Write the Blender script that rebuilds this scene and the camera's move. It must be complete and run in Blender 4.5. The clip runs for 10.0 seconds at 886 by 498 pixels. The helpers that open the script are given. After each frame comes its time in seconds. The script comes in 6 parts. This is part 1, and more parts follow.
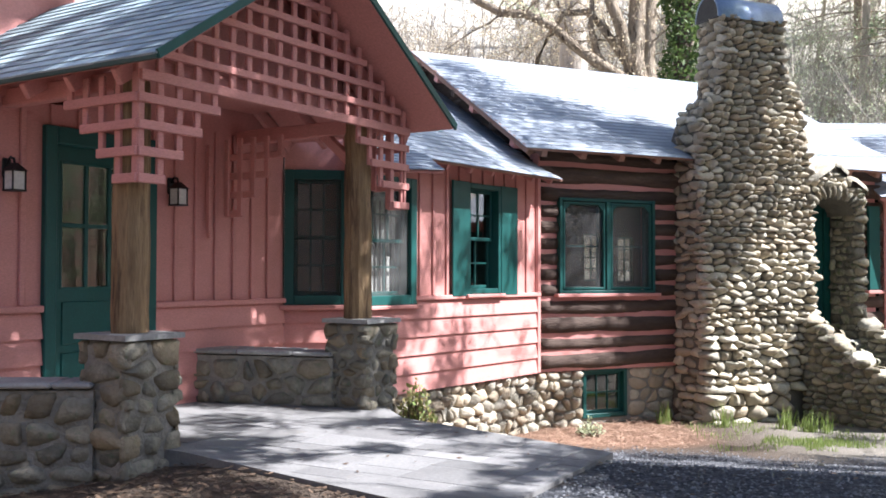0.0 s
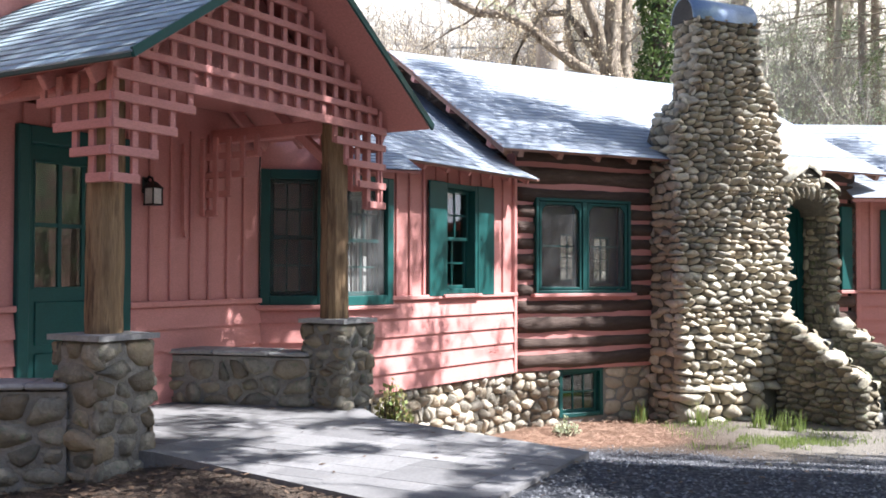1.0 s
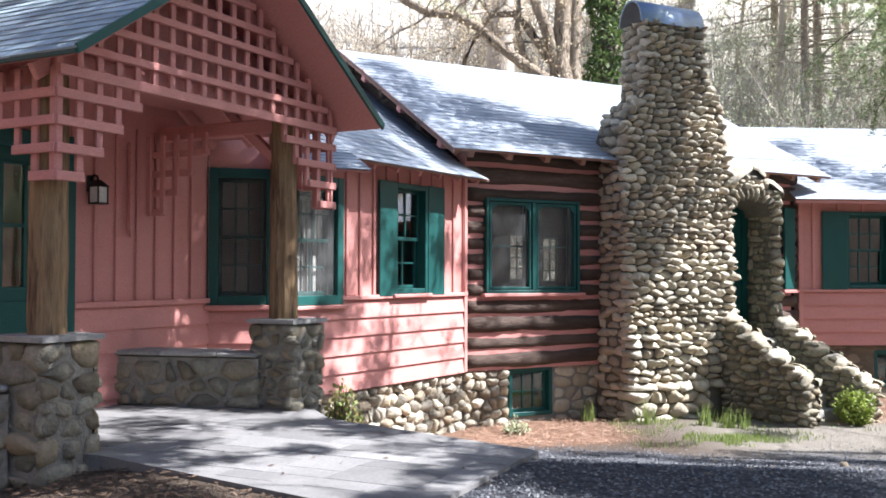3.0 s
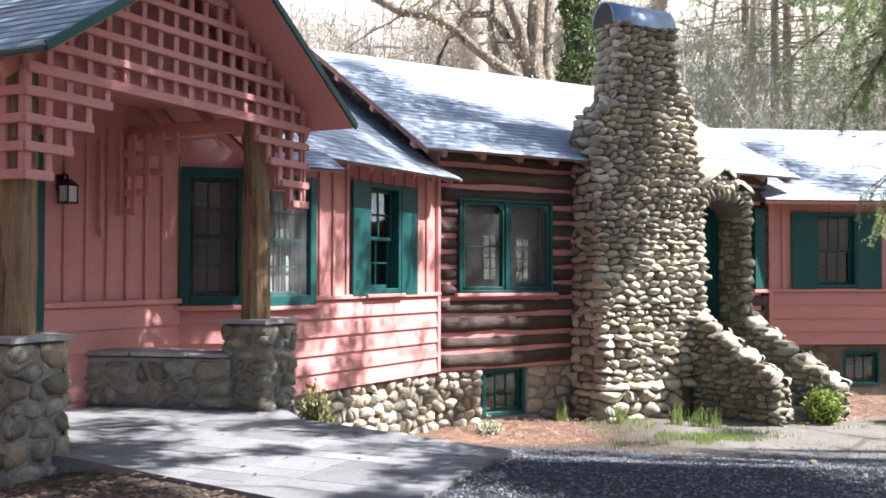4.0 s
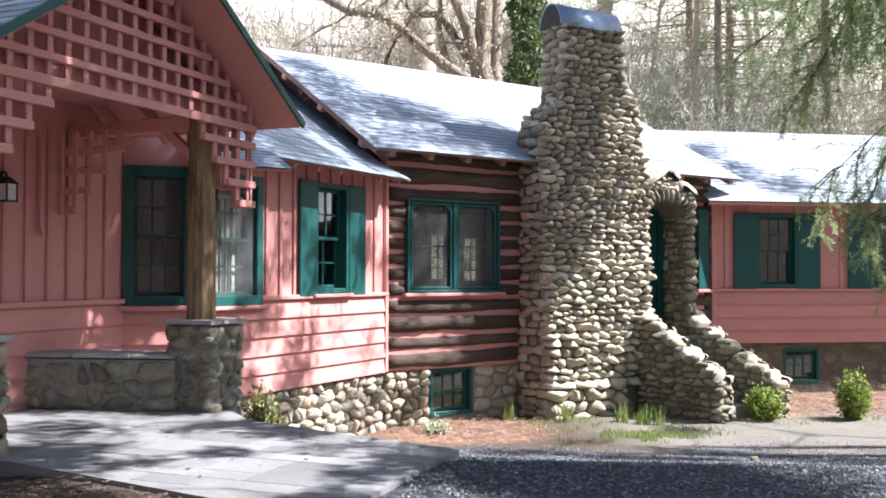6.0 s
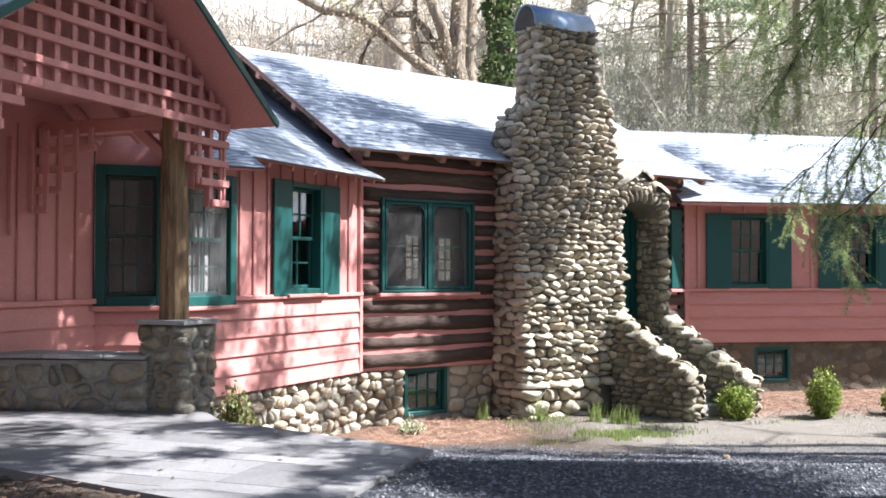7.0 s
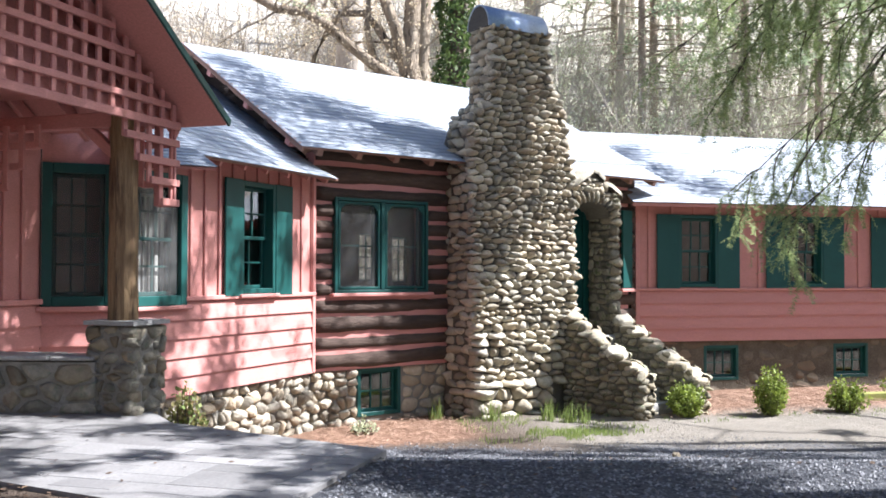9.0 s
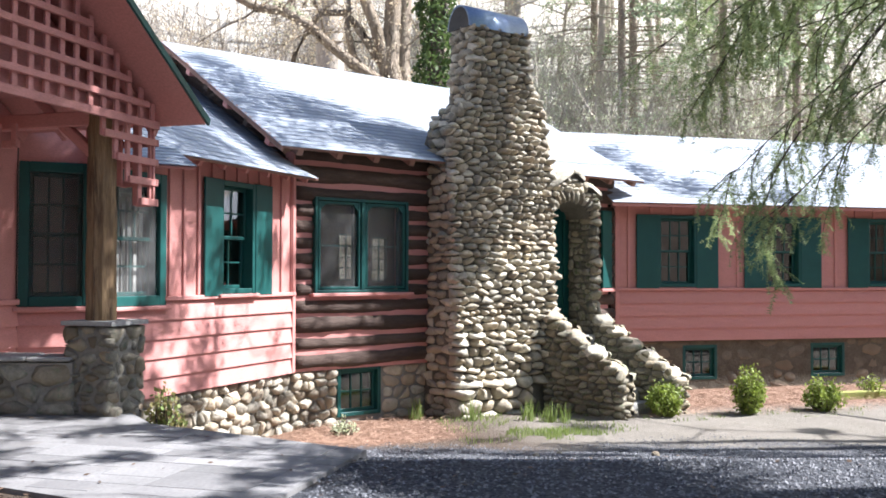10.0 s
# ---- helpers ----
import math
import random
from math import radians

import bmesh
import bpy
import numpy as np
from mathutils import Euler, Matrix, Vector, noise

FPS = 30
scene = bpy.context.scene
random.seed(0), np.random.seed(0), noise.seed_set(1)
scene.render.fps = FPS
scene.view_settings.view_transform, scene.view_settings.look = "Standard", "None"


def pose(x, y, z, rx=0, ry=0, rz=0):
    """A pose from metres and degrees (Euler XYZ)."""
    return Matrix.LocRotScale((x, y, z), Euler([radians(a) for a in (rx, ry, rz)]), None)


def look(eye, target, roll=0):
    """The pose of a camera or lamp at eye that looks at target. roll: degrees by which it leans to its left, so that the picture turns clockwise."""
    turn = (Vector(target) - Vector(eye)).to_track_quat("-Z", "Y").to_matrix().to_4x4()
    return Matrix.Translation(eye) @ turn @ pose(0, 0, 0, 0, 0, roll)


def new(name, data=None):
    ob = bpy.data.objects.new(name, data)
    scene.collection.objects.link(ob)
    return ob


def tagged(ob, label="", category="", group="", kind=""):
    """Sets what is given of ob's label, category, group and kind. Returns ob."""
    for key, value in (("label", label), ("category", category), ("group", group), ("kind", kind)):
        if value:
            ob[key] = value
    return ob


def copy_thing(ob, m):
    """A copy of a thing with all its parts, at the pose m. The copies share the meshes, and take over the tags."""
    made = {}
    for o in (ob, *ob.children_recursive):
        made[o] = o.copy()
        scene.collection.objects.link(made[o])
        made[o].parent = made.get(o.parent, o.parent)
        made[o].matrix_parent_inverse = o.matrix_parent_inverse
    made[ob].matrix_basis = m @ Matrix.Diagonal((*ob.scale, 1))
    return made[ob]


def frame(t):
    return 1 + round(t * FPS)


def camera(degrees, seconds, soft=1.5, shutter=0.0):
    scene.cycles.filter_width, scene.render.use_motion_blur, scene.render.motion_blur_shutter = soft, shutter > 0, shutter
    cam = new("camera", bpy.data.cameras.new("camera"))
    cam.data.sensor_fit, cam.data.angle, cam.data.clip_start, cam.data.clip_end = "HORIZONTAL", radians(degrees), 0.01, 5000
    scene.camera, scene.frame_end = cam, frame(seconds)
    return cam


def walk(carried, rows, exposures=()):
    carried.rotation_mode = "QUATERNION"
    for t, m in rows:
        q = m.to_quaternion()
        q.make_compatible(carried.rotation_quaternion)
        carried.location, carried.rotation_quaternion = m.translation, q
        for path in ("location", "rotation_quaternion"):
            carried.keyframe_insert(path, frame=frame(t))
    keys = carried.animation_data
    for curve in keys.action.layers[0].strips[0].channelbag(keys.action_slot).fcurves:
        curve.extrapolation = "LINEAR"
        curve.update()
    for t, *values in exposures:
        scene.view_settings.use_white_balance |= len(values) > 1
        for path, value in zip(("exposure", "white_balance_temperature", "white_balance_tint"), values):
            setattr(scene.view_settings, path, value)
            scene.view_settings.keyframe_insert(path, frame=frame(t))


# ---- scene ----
# The camera turns on a tripod; the porch floor is z = 0 and the eye 1.10 m above it.
EYE = 1.10
PITCH, LEAN = 1.41, -0.12
TURNS = [(0.0, 0.0), (0.5, -0.67), (1.0, -1.37), (1.5, -2.08), (2.0, -2.77), (2.5, -3.52), (4.0, -5.87), (4.5, -6.65), (5.0, -7.42),
         (5.5, -8.18), (7.0, -10.44), (7.5, -11.17), (8.0, -11.88), (8.5, -12.55), (9.0, -13.19), (9.5, -13.79), (10.0, -14.35)]
cam = camera(49.0, 10.0, soft=1.7)
walk(cam, [(t, pose(0, 0, EYE, 90 + PITCH, LEAN, yaw)) for t, yaw in TURNS], exposures=[(0.0, 1.82, 5800, 15), (10.0, 1.82, 5800, 15)])

# ---- light ----
SUN_AZ, SUN_EL = 100.0, 48.0
world = bpy.data.worlds.new("sky")
scene.world = world
world.use_nodes = True
wn = world.node_tree.nodes
sky = wn.new("ShaderNodeTexSky")
sky.sky_type, sky.sun_disc = "NISHITA", False
sky.sun_elevation, sky.sun_rotation = radians(SUN_EL), radians(SUN_AZ)
world.node_tree.links.new(sky.outputs[0], wn["Background"].inputs[0])
wn["Background"].inputs[1].default_value = 0.058
sun_data = bpy.data.lights.new("sun", "SUN")
sun_data.energy, sun_data.angle, sun_data.color = 5.0, radians(0.53), (1.0, 0.955, 0.88)
sun = new("sun", sun_data)
sun.matrix_world = look((30 * math.sin(radians(SUN_AZ)), 30 * math.cos(radians(SUN_AZ)), 30 * math.tan(radians(SUN_EL))), (0, 0, 0))


# ---- materials ----
def mat(name, c1, c2, scale=6.0, rough=0.8, bump=0.3, fine=60.0, rnd=0.0, metal=0.0, stain=None, stain_scale=1.2, stain_cut=0.55, stretch=(1, 1, 1), island=False, dist=0.01, hue=0.0, alt=None):
    m = bpy.data.materials.new(name)
    m.use_nodes = True
    n, l = m.node_tree.nodes, m.node_tree.links
    bsdf = n["Principled BSDF"]
    bsdf.inputs["Roughness"].default_value, bsdf.inputs["Metallic"].default_value = rough, metal
    bsdf.inputs["Specular IOR Level"].default_value = 0.35
    tc, mp = n.new("ShaderNodeTexCoord"), n.new("ShaderNodeMapping")
    mp.inputs["Scale"].default_value = stretch
    l.new(tc.outputs["Object"], mp.inputs["Vector"])
    info = n.new("ShaderNodeObjectInfo")
    geo = n.new("ShaderNodeNewGeometry")
    rand = geo.outputs["Random Per Island"] if island else info.outputs["Random"]
    shift = n.new("ShaderNodeVectorMath")
    shift.operation = "ADD"
    l.new(mp.outputs[0], shift.inputs[0])
    off = n.new("ShaderNodeMath")
    off.operation, off.inputs[1].default_value = "MULTIPLY", 37.0
    l.new(rand, off.inputs[0])
    l.new(off.outputs[0], shift.inputs[1])

    def noise_tex(s, detail=5.0, r=0.6):
        t = n.new("ShaderNodeTexNoise")
        t.inputs["Scale"].default_value, t.inputs["Detail"].default_value, t.inputs["Roughness"].default_value = s, detail, r
        l.new(shift.outputs[0], t.inputs["Vector"])
        return t.outputs["Fac"]

    def mix(fac, a, b, kind="MIX"):
        x = n.new("ShaderNodeMix")
        x.data_type, x.blend_type = "RGBA", kind
        for sock, v in ((x.inputs[0], fac), (x.inputs[6], a), (x.inputs[7], b)):
            if hasattr(v, "is_linked"):
                l.new(v, sock)
            else:
                sock.default_value = v if isinstance(v, float) else (*v, 1)
        return x.outputs[2]

    def ramp(fac, a, b):
        x = n.new("ShaderNodeMapRange")
        x.inputs["From Min"].default_value, x.inputs["From Max"].default_value = a, b
        l.new(fac, x.inputs["Value"])
        return x.outputs["Result"]

    big, small = noise_tex(scale), noise_tex(fine, 4.0)
    col = mix(ramp(big, 0.3, 0.7), c1, c2)
    col = mix(ramp(small, 0.35, 0.75), col, mix(0.5, col, tuple(v * 0.55 for v in c1)))
    if stain:
        col = mix(ramp(noise_tex(stain_scale, 8.0, 0.7), stain_cut, stain_cut + 0.1), col, stain)
    if alt:
        wrap = n.new("ShaderNodeMath")
        wrap.operation, wrap.inputs[1].default_value = "MULTIPLY", 7.13
        l.new(rand, wrap.inputs[0])
        frac = n.new("ShaderNodeMath")
        frac.operation = "FRACT"
        l.new(wrap.outputs[0], frac.inputs[0])
        col = mix(ramp(frac.outputs[0], 0.3, 1.0), col, mix(0.6, col, alt))
    if rnd:
        hsv = n.new("ShaderNodeHueSaturation")
        l.new(col, hsv.inputs["Color"])
        v = n.new("ShaderNodeMapRange")
        v.inputs["To Min"].default_value, v.inputs["To Max"].default_value = 1 - rnd, 1 + rnd
        l.new(rand, v.inputs["Value"])
        l.new(v.outputs["Result"], hsv.inputs["Value"])
        if hue:
            hv = n.new("ShaderNodeMath")
            hv.operation, hv.inputs[1].default_value = "PINGPONG", 0.07
            l.new(rand, hv.inputs[0])
            h2 = n.new("ShaderNodeMapRange")
            h2.inputs["From Max"].default_value = 0.07
            h2.inputs["To Min"].default_value, h2.inputs["To Max"].default_value = 0.5 - hue, 0.5 + hue
            l.new(hv.outputs[0], h2.inputs["Value"])
            l.new(h2.outputs["Result"], hsv.inputs["Hue"])
        col = hsv.outputs["Color"]
    l.new(col, bsdf.inputs["Base Color"])
    if bump:
        b = n.new("ShaderNodeBump")
        b.inputs["Strength"].default_value, b.inputs["Distance"].default_value = bump, dist
        add = n.new("ShaderNodeMath")
        l.new(big, add.inputs[0])
        l.new(small, add.inputs[1])
        l.new(add.outputs[0], b.inputs["Height"])
        l.new(b.outputs[0], bsdf.inputs["Normal"])
    return m


PINK = mat("pink_paint", (0.56, 0.248, 0.216), (0.61, 0.278, 0.246), 2.5, 0.6, 0.15, 45, rnd=0.05, stretch=(1, 1, 3), dist=0.004, stain=(0.47, 0.18, 0.16), stain_scale=1.6, stain_cut=0.62)
GREEN = mat("green_paint", (0.010, 0.072, 0.065), (0.013, 0.088, 0.078), 5, 0.45, 0.12, 70, rnd=0.06, dist=0.003)
SLATE = mat("roof_slate", (0.30, 0.395, 0.435), (0.39, 0.48, 0.52), 3, 0.62, 0.4, 70, rnd=0.22, dist=0.004)
SHINGLE = mat("roof_shingle", (0.28, 0.315, 0.36), (0.36, 0.395, 0.44), 2.2, 0.7, 0.35, 60, rnd=0.16, island=True, dist=0.004)
BARK = mat("log_bark", (0.06, 0.04, 0.031), (0.125, 0.088, 0.068), 4, 0.9, 1.0, 30, rnd=0.2, stretch=(0.35, 2, 2), dist=0.02, stain=(0.34, 0.27, 0.21), stain_scale=1.1, stain_cut=0.61)
STONE = mat("field_stone", (0.33, 0.30, 0.225), (0.47, 0.43, 0.33), 1.1, 0.88, 0.9, 6, rnd=0.36, dist=0.06, alt=(0.31, 0.22, 0.12), stain=(0.19, 0.19, 0.13), stain_scale=1.4, stain_cut=0.58)
COBBLE = mat("chimney_cobble", (0.40, 0.37, 0.285), (0.58, 0.53, 0.42), 9, 0.88, 0.8, 45, rnd=0.34, dist=0.014, alt=(0.33, 0.25, 0.15), stain=(0.20, 0.20, 0.145), stain_scale=13, stain_cut=0.58)
RUBBLE = mat("foundation_rubble", (0.31, 0.28, 0.215), (0.50, 0.455, 0.36), 9, 0.88, 0.9, 36, rnd=0.42, dist=0.014, alt=(0.36, 0.27, 0.17), stain=(0.22, 0.21, 0.16), stain_scale=11, stain_cut=0.58)
# rubble dimmed in colour for the shade along the wing
DIM_RUBBLE = mat("shaded_wing_rubble", (0.13, 0.11, 0.082), (0.20, 0.172, 0.13), 7, 0.9, 0.7, 45, rnd=0.14, dist=0.012, alt=(0.20, 0.145, 0.09), stain=(0.12, 0.12, 0.09), stain_scale=8, stain_cut=0.58)
PORCH_RUBBLE = mat("porch_rubble", (0.18, 0.165, 0.125), (0.31, 0.285, 0.22), 9, 0.88, 1.0, 34, rnd=0.34, dist=0.014, alt=(0.24, 0.17, 0.09), stain=(0.14, 0.17, 0.11), stain_scale=12, stain_cut=0.56)
# cobble darkened for the shade on cheeks and pier, with green moss stains
SHADED_COBBLE = mat("shaded_mossy_cobble", (0.20, 0.185, 0.135), (0.35, 0.32, 0.24), 9, 0.9, 0.9, 40, rnd=0.38, dist=0.014, alt=(0.22, 0.17, 0.10), stain=(0.12, 0.145, 0.075), stain_scale=10, stain_cut=0.52)
STONE_LOOSE = mat("loose_field_stone", (0.38, 0.35, 0.27), (0.55, 0.50, 0.40), 9, 0.88, 0.8, 50, rnd=0.36, island=True, dist=0.02, alt=(0.36, 0.27, 0.17))
MORTAR = mat("mortar", (0.12, 0.11, 0.09), (0.18, 0.165, 0.135), 6, 0.95, 0.8, 50, dist=0.02)
PORCH_MORTAR = mat("porch_mortar", (0.23, 0.215, 0.18), (0.31, 0.29, 0.25), 5, 0.95, 0.8, 40, dist=0.02)
# parging behind the wing's stones, its colour dimmed for shade too
FOUND = mat("shaded_parging", (0.10, 0.085, 0.062), (0.165, 0.142, 0.105), 5, 0.95, 0.7, 30, dist=0.03)
CAPSTONE = mat("cap_flagstone", (0.27, 0.268, 0.25), (0.40, 0.39, 0.365), 4, 0.85, 0.5, 40, rnd=0.12, dist=0.01)
FLAG = mat("flagstone", (0.175, 0.171, 0.165), (0.245, 0.24, 0.232), 2, 0.85, 0.4, 45, rnd=0.2, dist=0.008, hue=0.01, stain=(0.21, 0.20, 0.185), stain_scale=2.2, stain_cut=0.58)
JOINT = mat("slab_mortar", (0.17, 0.166, 0.159), (0.225, 0.22, 0.211), 4, 0.95, 0.4, 60, dist=0.006)
WOOD = mat("peeled_post", (0.18, 0.11, 0.055), (0.40, 0.275, 0.145), 4, 0.75, 0.8, 26, stretch=(5, 5, 0.45), dist=0.02, stain=(0.075, 0.042, 0.024), stain_scale=2.6, stain_cut=0.54)
BLACK = mat("black_iron", (0.012, 0.012, 0.012), (0.02, 0.02, 0.02), 10, 0.45, 0.1, 80)
METAL = mat("sheet_metal", (0.22, 0.28, 0.37), (0.30, 0.36, 0.45), 2, 0.38, 0.1, 30, metal=0.8)
# near-black metal that stands for the shade inside the cowl
DARKMETAL = mat("dark_opening_metal", (0.03, 0.03, 0.03), (0.06, 0.055, 0.05), 4, 0.8, 0.1, 30)
MOSSY = mat("mossy_timber", (0.22, 0.24, 0.06), (0.36, 0.34, 0.12), 4, 0.95, 0.6, 40, stain=(0.14, 0.10, 0.06), stain_scale=3, stain_cut=0.58)
SOFFIT = mat("weathered_soffit", (0.28, 0.16, 0.12), (0.36, 0.21, 0.16), 3, 0.85, 0.3, 40, dist=0.006)
# plaster taken near black, so that unlit rooms read dark through the panes
ROOM = mat("darkened_room_plaster", (0.022, 0.017, 0.013), (0.036, 0.028, 0.021), 3, 0.9, 0.1, 30)
# pale colour of the bars that imitate light in the corner window
PALE_BAR = mat("pale_light_bar", (0.65, 0.62, 0.58), (0.72, 0.7, 0.66), 5, 0.9, 0.1, 40)
# the next three barks are lightened to stand for haze over the hill
TRUNK = mat("hazed_tree_bark", (0.48, 0.42, 0.345), (0.64, 0.575, 0.495), 3, 0.95, 0.8, 22, stretch=(3, 3, 0.6), dist=0.04, rnd=0.2)
OLDBARK = mat("hazed_furrowed_bark", (0.30, 0.235, 0.165), (0.56, 0.47, 0.36), 2.2, 0.95, 1.0, 14, stretch=(3, 3, 0.5), dist=0.08, stain=(0.09, 0.065, 0.045), stain_scale=2.0, stain_cut=0.55)
PINEBARK = mat("hazed_pine_bark", (0.30, 0.235, 0.18), (0.46, 0.375, 0.295), 3, 0.95, 0.8, 22, stretch=(3, 3, 0.6), dist=0.04, rnd=0.2)
DARKTRUNK = mat("dark_tree_bark", (0.09, 0.07, 0.052), (0.19, 0.145, 0.11), 3, 0.95, 0.8, 22, stretch=(3, 3, 0.6), dist=0.04, rnd=0.2)


def leaf_mat(name, c1, c2, thin=0.45):
    m = bpy.data.materials.new(name)
    m.use_nodes = True
    n, l = m.node_tree.nodes, m.node_tree.links
    bsdf, out = n["Principled BSDF"], n["Material Output"]
    geo, mx = n.new("ShaderNodeNewGeometry"), n.new("ShaderNodeMix")
    mx.data_type = "RGBA"
    mx.inputs[6].default_value, mx.inputs[7].default_value = (*c1, 1), (*c2, 1)
    l.new(geo.outputs["Random Per Island"], mx.inputs[0])
    l.new(mx.outputs[2], bsdf.inputs["Base Color"])
    bsdf.inputs["Roughness"].default_value = 0.65
    tr, sh = n.new("ShaderNodeBsdfTranslucent"), n.new("ShaderNodeMixShader")
    sh.inputs[0].default_value = thin
    l.new(mx.outputs[2], tr.inputs["Color"])
    l.new(bsdf.outputs[0], sh.inputs[1])
    l.new(tr.outputs[0], sh.inputs[2])
    l.new(sh.outputs[0], out.inputs["Surface"])
    return m


# tan, green and pine leaves are lightened for the same far haze
LEAF_TAN = leaf_mat("hazed_leaf_tan", (0.64, 0.50, 0.31), (0.80, 0.71, 0.52))
LEAF_GREEN = leaf_mat("hazed_leaf_green", (0.46, 0.51, 0.31), (0.66, 0.69, 0.49))
LEAF_PINE = leaf_mat("hazed_pine_needles", (0.28, 0.36, 0.21), (0.44, 0.51, 0.33), 0.5)
LEAF_HEM = leaf_mat("hemlock_needles", (0.14, 0.20, 0.075), (0.36, 0.42, 0.19), 0.5)
LEAF_SHRUB = leaf_mat("shrub_leaves", (0.15, 0.20, 0.03), (0.31, 0.38, 0.07), 0.35)
LEAF_IVY = leaf_mat("ivy_leaves", (0.05, 0.09, 0.025), (0.15, 0.21, 0.06), 0.3)
LEAF_RED = leaf_mat("azalea_leaves", (0.17, 0.24, 0.06), (0.30, 0.22, 0.10), 0.35)
GRASS = leaf_mat("grass_blades", (0.16, 0.23, 0.05), (0.32, 0.38, 0.13), 0.35)
STRAW = leaf_mat("pine_straw", (0.27, 0.155, 0.10), (0.45, 0.31, 0.215), 0.1)
LITTER = leaf_mat("dry_leaves", (0.05, 0.032, 0.02), (0.16, 0.105, 0.065), 0.1)
PEBBLE = leaf_mat("gravel_stone", (0.045, 0.047, 0.053), (0.19, 0.195, 0.205), 0.0)


def glass_mat():
    m = bpy.data.materials.new("window_glass")
    m.use_nodes = True
    n, l = m.node_tree.nodes, m.node_tree.links
    gl, tr, fr, sh = n.new("ShaderNodeBsdfGlossy"), n.new("ShaderNodeBsdfTransparent"), n.new("ShaderNodeLayerWeight"), n.new("ShaderNodeMixShader")
    fr.inputs["Blend"].default_value = 0.5
    power, gloss = n.new("ShaderNodeMath"), n.new("ShaderNodeMath")
    power.operation, power.inputs[1].default_value = "POWER", 4.0
    gloss.operation, gloss.inputs[1].default_value, gloss.inputs[2].default_value = "MULTIPLY_ADD", 0.9, 0.08
    l.new(fr.outputs["Facing"], power.inputs[0])
    l.new(power.outputs[0], gloss.inputs[0])
    gl.inputs["Roughness"].default_value = 0.015
    tr.inputs["Color"].default_value = (0.90, 0.92, 0.91, 1)
    l.new(gloss.outputs[0], sh.inputs[0])
    l.new(tr.outputs[0], sh.inputs[1])
    l.new(gl.outputs[0], sh.inputs[2])
    l.new(sh.outputs[0], n["Material Output"].inputs["Surface"])
    return m


def screen_mat():
    m = bpy.data.materials.new("insect_screen")
    m.use_nodes = True
    n, l = m.node_tree.nodes, m.node_tree.links
    d, tr, sh = n.new("ShaderNodeBsdfDiffuse"), n.new("ShaderNodeBsdfTransparent"), n.new("ShaderNodeMixShader")
    d.inputs["Color"].default_value = (0.13, 0.13, 0.125, 1)
    sh.inputs[0].default_value = 0.26
    l.new(tr.outputs[0], sh.inputs[1])
    l.new(d.outputs[0], sh.inputs[2])
    l.new(sh.outputs[0], n["Material Output"].inputs["Surface"])
    return m


GLASS, SCREEN = glass_mat(), screen_mat()
FROST = mat("frosted_glass", (0.62, 0.60, 0.55), (0.7, 0.68, 0.63), 5, 0.4, 0.05, 50)


